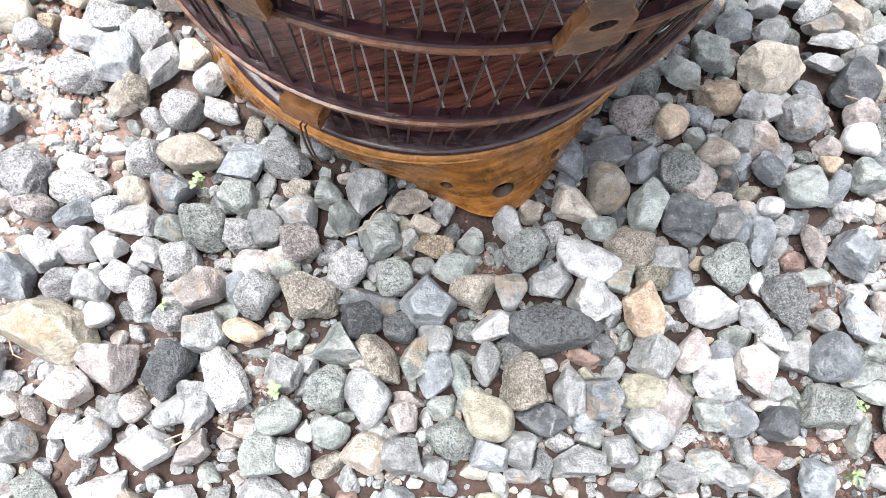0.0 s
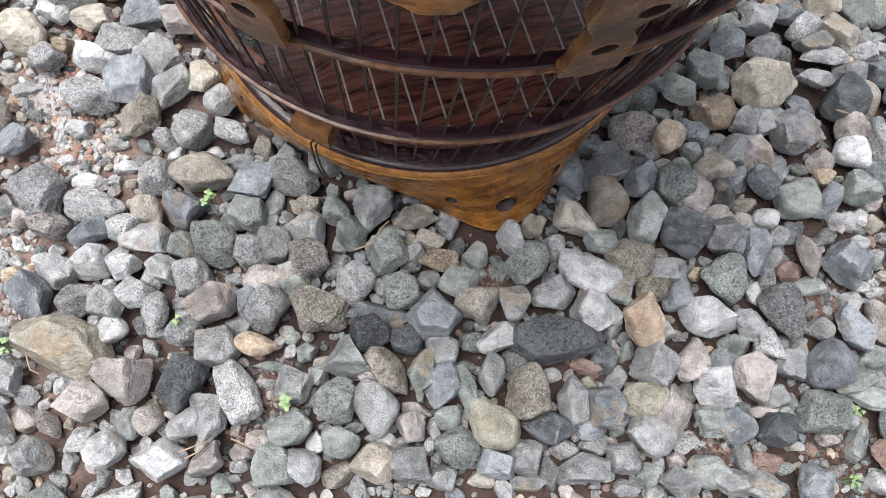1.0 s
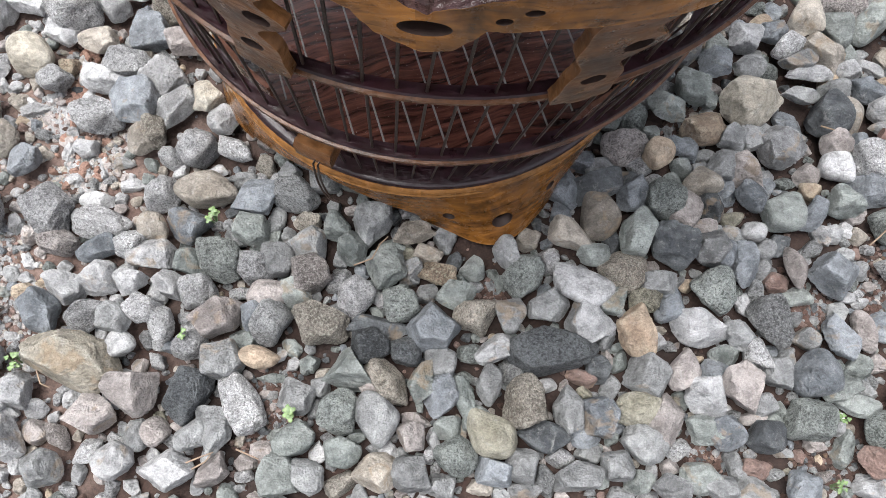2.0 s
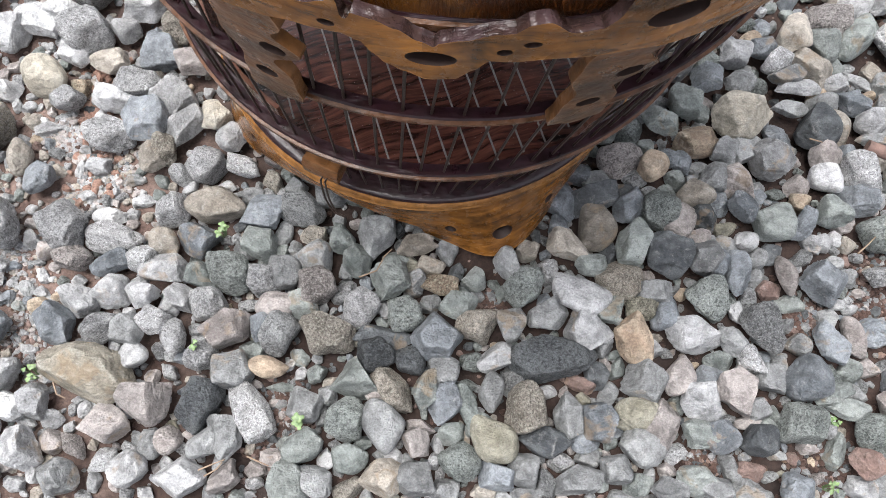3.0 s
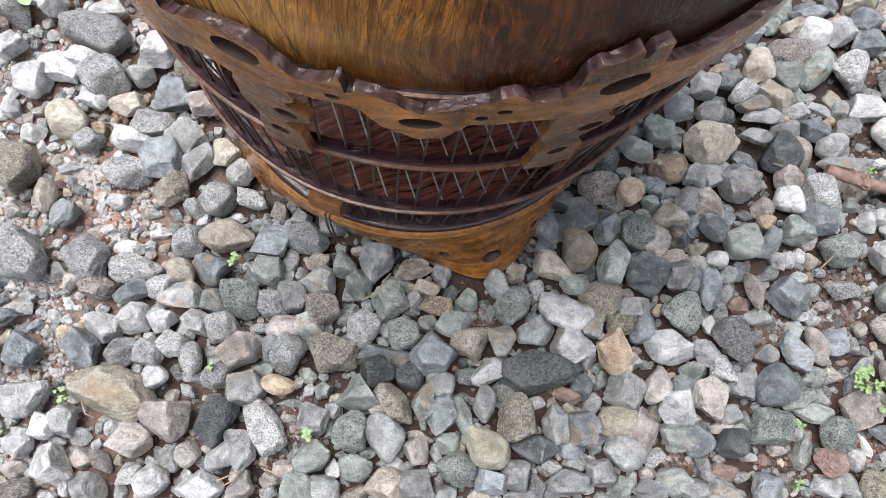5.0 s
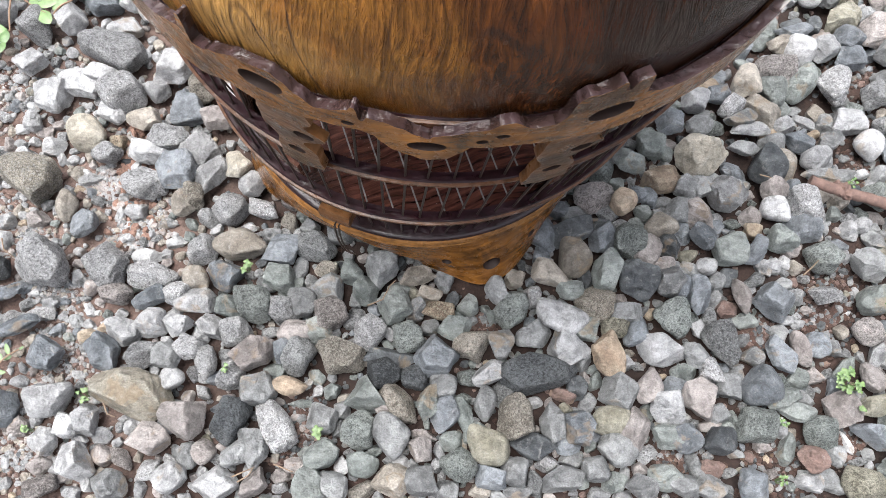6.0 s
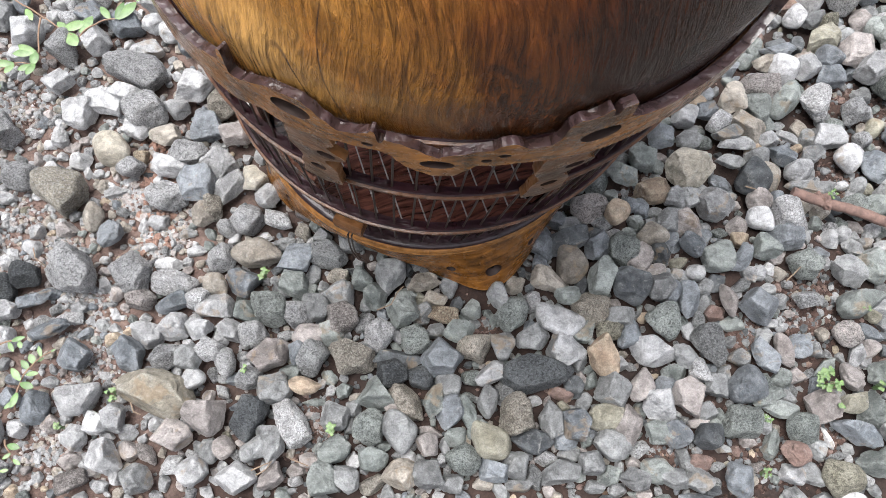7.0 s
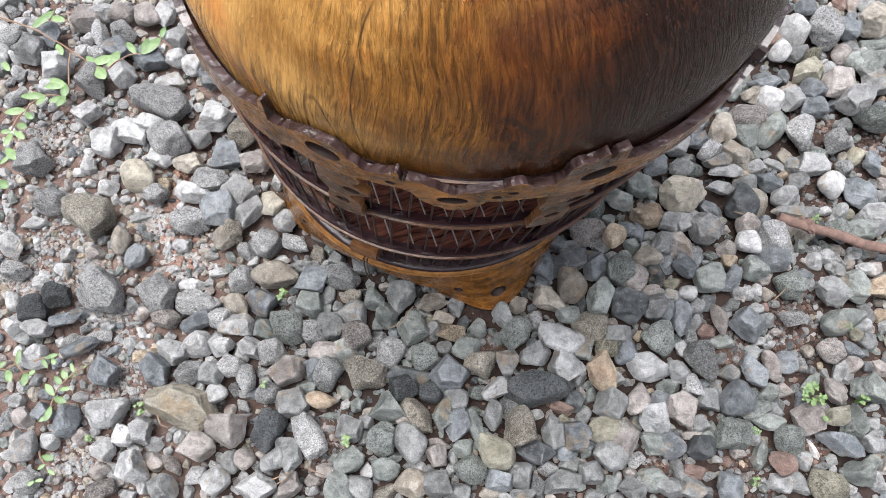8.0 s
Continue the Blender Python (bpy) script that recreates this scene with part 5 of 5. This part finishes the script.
# ---- plants, root and litter ----
def leaf(bm, base, tip_dir, length, width, lift=0.35):
    """An oval leaf with a folded midrib, from its stalk end; lift: how steeply it rises."""
    d = Vector((math.cos(tip_dir), math.sin(tip_dir), lift)).normalized()
    side = Vector((-math.sin(tip_dir), math.cos(tip_dir), 0))
    up = d.cross(side) * -1
    rows = []
    for i in range(7):
        u = i / 6
        w = width / 2 * math.sin(math.pi * min(1.0, u * 0.94 + 0.06)) ** 0.75
        c = Vector(base) + d * length * u - Vector((0, 0, 1)) * length * 0.28 * u * u
        rows.append([bm.verts.new(c + side * w + up * w * 0.3), bm.verts.new(c), bm.verts.new(c - side * w + up * w * 0.3)])
    for a, c in zip(rows, rows[1:]):
        for k in (0, 1):
            bm.faces.new((a[k], a[k + 1], c[k + 1], c[k]))
    for f in bm.faces:
        f.normal_update()
    return bm


def creeper(label, stems, leaves, size=0.016):
    """A low creeping weed: stems as chains of places (x, y, height), leaves as (x, y, height, degrees, size)."""
    ob = thing("creeping_weed", label, "weed", "weeds in the gravel")
    for s in stems:
        pts = []
        for a, c in zip(s, s[1:]):
            for k in range(4):
                q = Vector(a).lerp(Vector(c), k / 4)
                pts.append(q + Vector((0, 0, 0.004 * math.sin(math.pi * k / 4))))
        pts.append(Vector(s[-1]))
        part("stem", tube(bmesh.new(), pts, 0.0013, 6, 0.0008), STEM, ob)
    for x, y, z, turn, k in leaves:
        part("leaf", leaf(bmesh.new(), (x, y, z), radians(turn), size * k * random.uniform(0.8, 1.15), size * k * random.uniform(0.36, 0.52)), LEAF, ob)
    return ob


def clover(x, y, z, spread, count, size):
    """A tuft of three-part leaves on thin stalks."""
    ob = thing("clover_tuft", "small bright green clover growing between stones", "weed", "weeds in the gravel")
    for _ in range(count):
        a, d = random.uniform(0, 6.28), spread * math.sqrt(random.random())
        px, py, pz = x + d * math.cos(a), y + d * math.sin(a), z + random.uniform(0.004, 0.012)
        part("stalk", tube(bmesh.new(), [(x + 0.3 * d * math.cos(a), y + 0.3 * d * math.sin(a), 0.0), (px, py, pz)], 0.0005, 5), LEAF, ob)
        bm = bmesh.new()
        t0 = random.uniform(0, 6.28)
        for k in range(3):
            leaf(bm, (px, py, pz), t0 + k * 2.094, size * 0.75, size * 0.68, 0.1)
        part("leaf", bm, CLOVER, ob)
    return ob


creeper("pale green creeping weed with oval leaves across the gravel", [[(-0.6872, 0.2335, 0.02), (-0.6074, 0.2038, 0.024), (-0.5708, 0.1825, 0.022), (-0.5403, 0.1609, 0.026), (-0.5047, 0.1355, 0.022), (-0.4812, 0.1229, 0.02)], [(-0.4839, 0.1299, 0.02), (-0.4642, 0.1471, 0.024), (-0.4375, 0.1587, 0.022), (-0.4108, 0.1945, 0.02)]],
        [(-0.6052, 0.2059, 0.024, 55, 1.61), (-0.6036, 0.2059, 0.024, 48, 2.31), (-0.5817, 0.225, 0.024, -21, 1.82), (-0.6032, 0.2038, 0.024, 52, 0.84), (-0.5643, 0.1747, 0.024, -58, 1.65), (-0.5087, 0.1401, 0.024, 15, 2.47), (-0.5011, 0.134, 0.024, -51, 2.52), (-0.4998, 0.136, 0.024, 137, 1.67), (-0.483, 0.134, 0.024, 62, 2.15), (-0.4365, 0.1572, 0.024, 74, 1.7), (-0.4349, 0.1572, 0.024, 48, 2.18), (-0.4111, 0.1871, 0.024, 79, 1.2), (-0.4449, 0.1572, 0.024, 127, 1.61), (-0.6367, 0.1422, 0.024, -52, 1.44)])
creeper("pale green creeping weed with rounder leaves at the gravel edge", [[(-0.5409, 0.1593, 0.024), (-0.5359, 0.1051, 0.02), (-0.5398, 0.085, 0.018)], [(-0.6034, 0.0269, 0.02), (-0.5891, 0.0604, 0.022), (-0.5666, 0.0857, 0.02), (-0.5414, 0.085, 0.018)]],
        [(-0.5369, 0.1024, 0.024, -172, 1.93), (-0.536, 0.0975, 0.024, 151, 1.92), (-0.5371, 0.0848, 0.024, -106, 1.51), (-0.5396, 0.081, 0.024, -153, 1.43), (-0.5642, 0.083, 0.024, -177, 2.0), (-0.5642, 0.083, 0.024, -120, 1.52), (-0.538, 0.081, 0.024, 89, 1.64), (-0.5878, 0.0591, 0.024, -170, 1.71), (-0.5869, 0.0544, 0.024, -40, 1.31), (-0.5952, 0.0356, 0.024, -23, 1.3), (-0.6009, 0.0245, 0.024, -172, 1.21), (-0.6003, 0.0217, 0.024, -100, 1.33), (-0.5969, 0.0245, 0.024, -39, 1.49), (-0.6032, -0.003, 0.024, -46, 1.97), (-0.6058, -0.0281, 0.024, 46, 1.15), (-0.6042, -0.0546, 0.024, -33, 1.66)])
creeper("green creeping weed with small paired leaves", [[(-0.4785, -0.3831, 0.016), (-0.4757, -0.3543, 0.02), (-0.4636, -0.3342, 0.024), (-0.4448, -0.3182, 0.024)]], [(-0.4761, -0.3756, 0.024, -142, 0.86), (-0.4753, -0.3653, 0.024, -100, 1.14), (-0.4737, -0.355, 0.024, -17, 1.3), (-0.4743, -0.3516, 0.024, 131, 1.27), (-0.4694, -0.3447, 0.024, 5, 0.99), (-0.4662, -0.3391, 0.024, 135, 0.98), (-0.4619, -0.3321, 0.024, 122, 0.99), (-0.4596, -0.3294, 0.024, 25, 0.68), (-0.455, -0.3237, 0.024, 113, 0.8), (-0.4448, -0.3182, 0.024, 34, 0.47)])
creeper("green creeping weed beside bare soil", [[(-0.5676, -0.3138, 0.018), (-0.5413, -0.3182, 0.02), (-0.5277, -0.3116, 0.022), (-0.5127, -0.3274, 0.018)], [(-0.5085, -0.3078, 0.02), (-0.485, -0.3023, 0.02)]], [(-0.5266, -0.3121, 0.024, 89, 1.21), (-0.5376, -0.3191, 0.024, -64, 1.47), (-0.5478, -0.3168, 0.024, 57, 0.84), (-0.5141, -0.323, 0.024, -85, 1.36), (-0.5099, -0.3266, 0.024, 44, 0.81), (-0.4964, -0.306, 0.024, -54, 0.98), (-0.4932, -0.3046, 0.024, 16, 1.04), (-0.4848, -0.3048, 0.024, -61, 0.82)])
creeper("small pale weed on bare soil", [[(-0.485, -0.4174, 0.012), (-0.4761, -0.431, 0.014), (-0.4713, -0.4407, 0.012)]], [(-0.4753, -0.4242, 0.024, -13, 1.04), (-0.4696, -0.4334, 0.024, -142, 0.77), (-0.4658, -0.4399, 0.024, -31, 0.78), (-0.4792, -0.4525, 0.024, -145, 0.63), (-0.4779, -0.4525, 0.024, 9, 0.58)])
clover(-0.1131, -0.4103, 0.014, 0.0062, 5, 0.0060)
clover(-0.2064, -0.2215, 0.014, 0.0067, 7, 0.0050)
clover(-0.2177, -0.3409, 0.014, 0.0042, 5, 0.0040)
clover(0.4744, -0.3647, 0.014, 0.0140, 24, 0.0048)
clover(0.4729, -0.351, 0.014, 0.0051, 4, 0.0060)
clover(0.5367, -0.3699, 0.014, 0.0058, 7, 0.0040)
clover(0.3907, -0.4057, 0.014, 0.0057, 9, 0.0032)
clover(0.3825, -0.4668, 0.014, 0.0055, 8, 0.0030)
clover(-0.3718, -0.3689, 0.014, 0.0083, 10, 0.0035)
clover(-0.4262, -0.4028, 0.014, 0.0041, 5, 0.0035)
clover(0.5365, -0.2749, 0.014, 0.0053, 6, 0.0030)
clover(0.5278, -0.1195, 0.014, 0.0064, 7, 0.0032)
clover(0.4806, -0.3931, 0.014, 0.0036, 4, 0.0040)



def root():
    ob = thing("root", "reddish brown dry root lying on the gravel", "root")
    pts = [(0.4738, -0.1185, 0.026), (0.5114, -0.1333, 0.024), (0.5519, -0.1434, 0.021), (0.5886, -0.1585, 0.02), (0.636, -0.1682, 0.016), (0.7033, -0.188, 0.014)]
    bm = bmesh.new()
    fine = []
    for a, c in zip(pts, pts[1:]):
        for k in range(6):
            fine.append(Vector(a).lerp(Vector(c), k / 6) + Vector((0, random.uniform(-0.0008, 0.0008), random.uniform(-0.0006, 0.0006))))
    fine.append(Vector(pts[-1]))
    tube(bm, fine, 0.0068, 10, 0.0075)
    part("stick", bm, ROOTBARK, ob)
    for k, (dx, dy, r) in enumerate(((0.0, 0.003, 0.0085), (0.006, -0.004, 0.0065), (-0.004, 0.008, 0.006))):
        bm = bmesh.new()
        bmesh.ops.create_icosphere(bm, subdivisions=3, radius=r)
        c = Vector(pts[1]) + Vector((dx, dy, 0.001))
        for v in bm.verts:
            v.co = c + v.co * (1 + 0.5 * noise.noise(v.co * 260 + Vector((k, 0, 0))))
        part("knot", bm, ROOTBARK, ob)


root()


def straw(points, radius=0.0009, label="dry straw lying on the gravel"):
    ob = new("straw", mesh_of("straw", tube(bmesh.new(), points, radius, 5, radius * 0.6), STRAW))
    return tagged(ob, label, "straw", "litter on the gravel")


straw([(-0.064, -0.2696, 0.017), (-0.0464, -0.2623, 0.017), (-0.0391, -0.247, 0.017), (-0.0316, -0.2393, 0.017)])
straw([(0.4472, -0.2375, 0.017), (0.4599, -0.2273, 0.017), (0.473, -0.2154, 0.017)])
straw([(-0.2026, -0.4552, 0.017), (-0.1908, -0.4502, 0.017), (-0.1796, -0.4458, 0.017)])
straw([(-0.1968, -0.4605, 0.017), (-0.1858, -0.4542, 0.017), (-0.1815, -0.4478, 0.017)])
straw([(-0.1595, -0.4429, 0.017), (-0.1388, -0.4511, 0.017)])
straw([(-0.4928, -0.1842, 0.017), (-0.4882, -0.1977, 0.017), (-0.474, -0.2081, 0.017)])
straw([(-0.3477, -0.3763, 0.017), (-0.3421, -0.388, 0.017), (-0.3334, -0.3915, 0.017)])
straw([(-0.5573, -0.1365, 0.017), (-0.5615, -0.1529, 0.017), (-0.5621, -0.1651, 0.017)])
straw([(0.4177, -0.1061, 0.017), (0.433, -0.1106, 0.017)])
straw([(-0.1017, -0.157, 0.017), (-0.0862, -0.167, 0.017)])
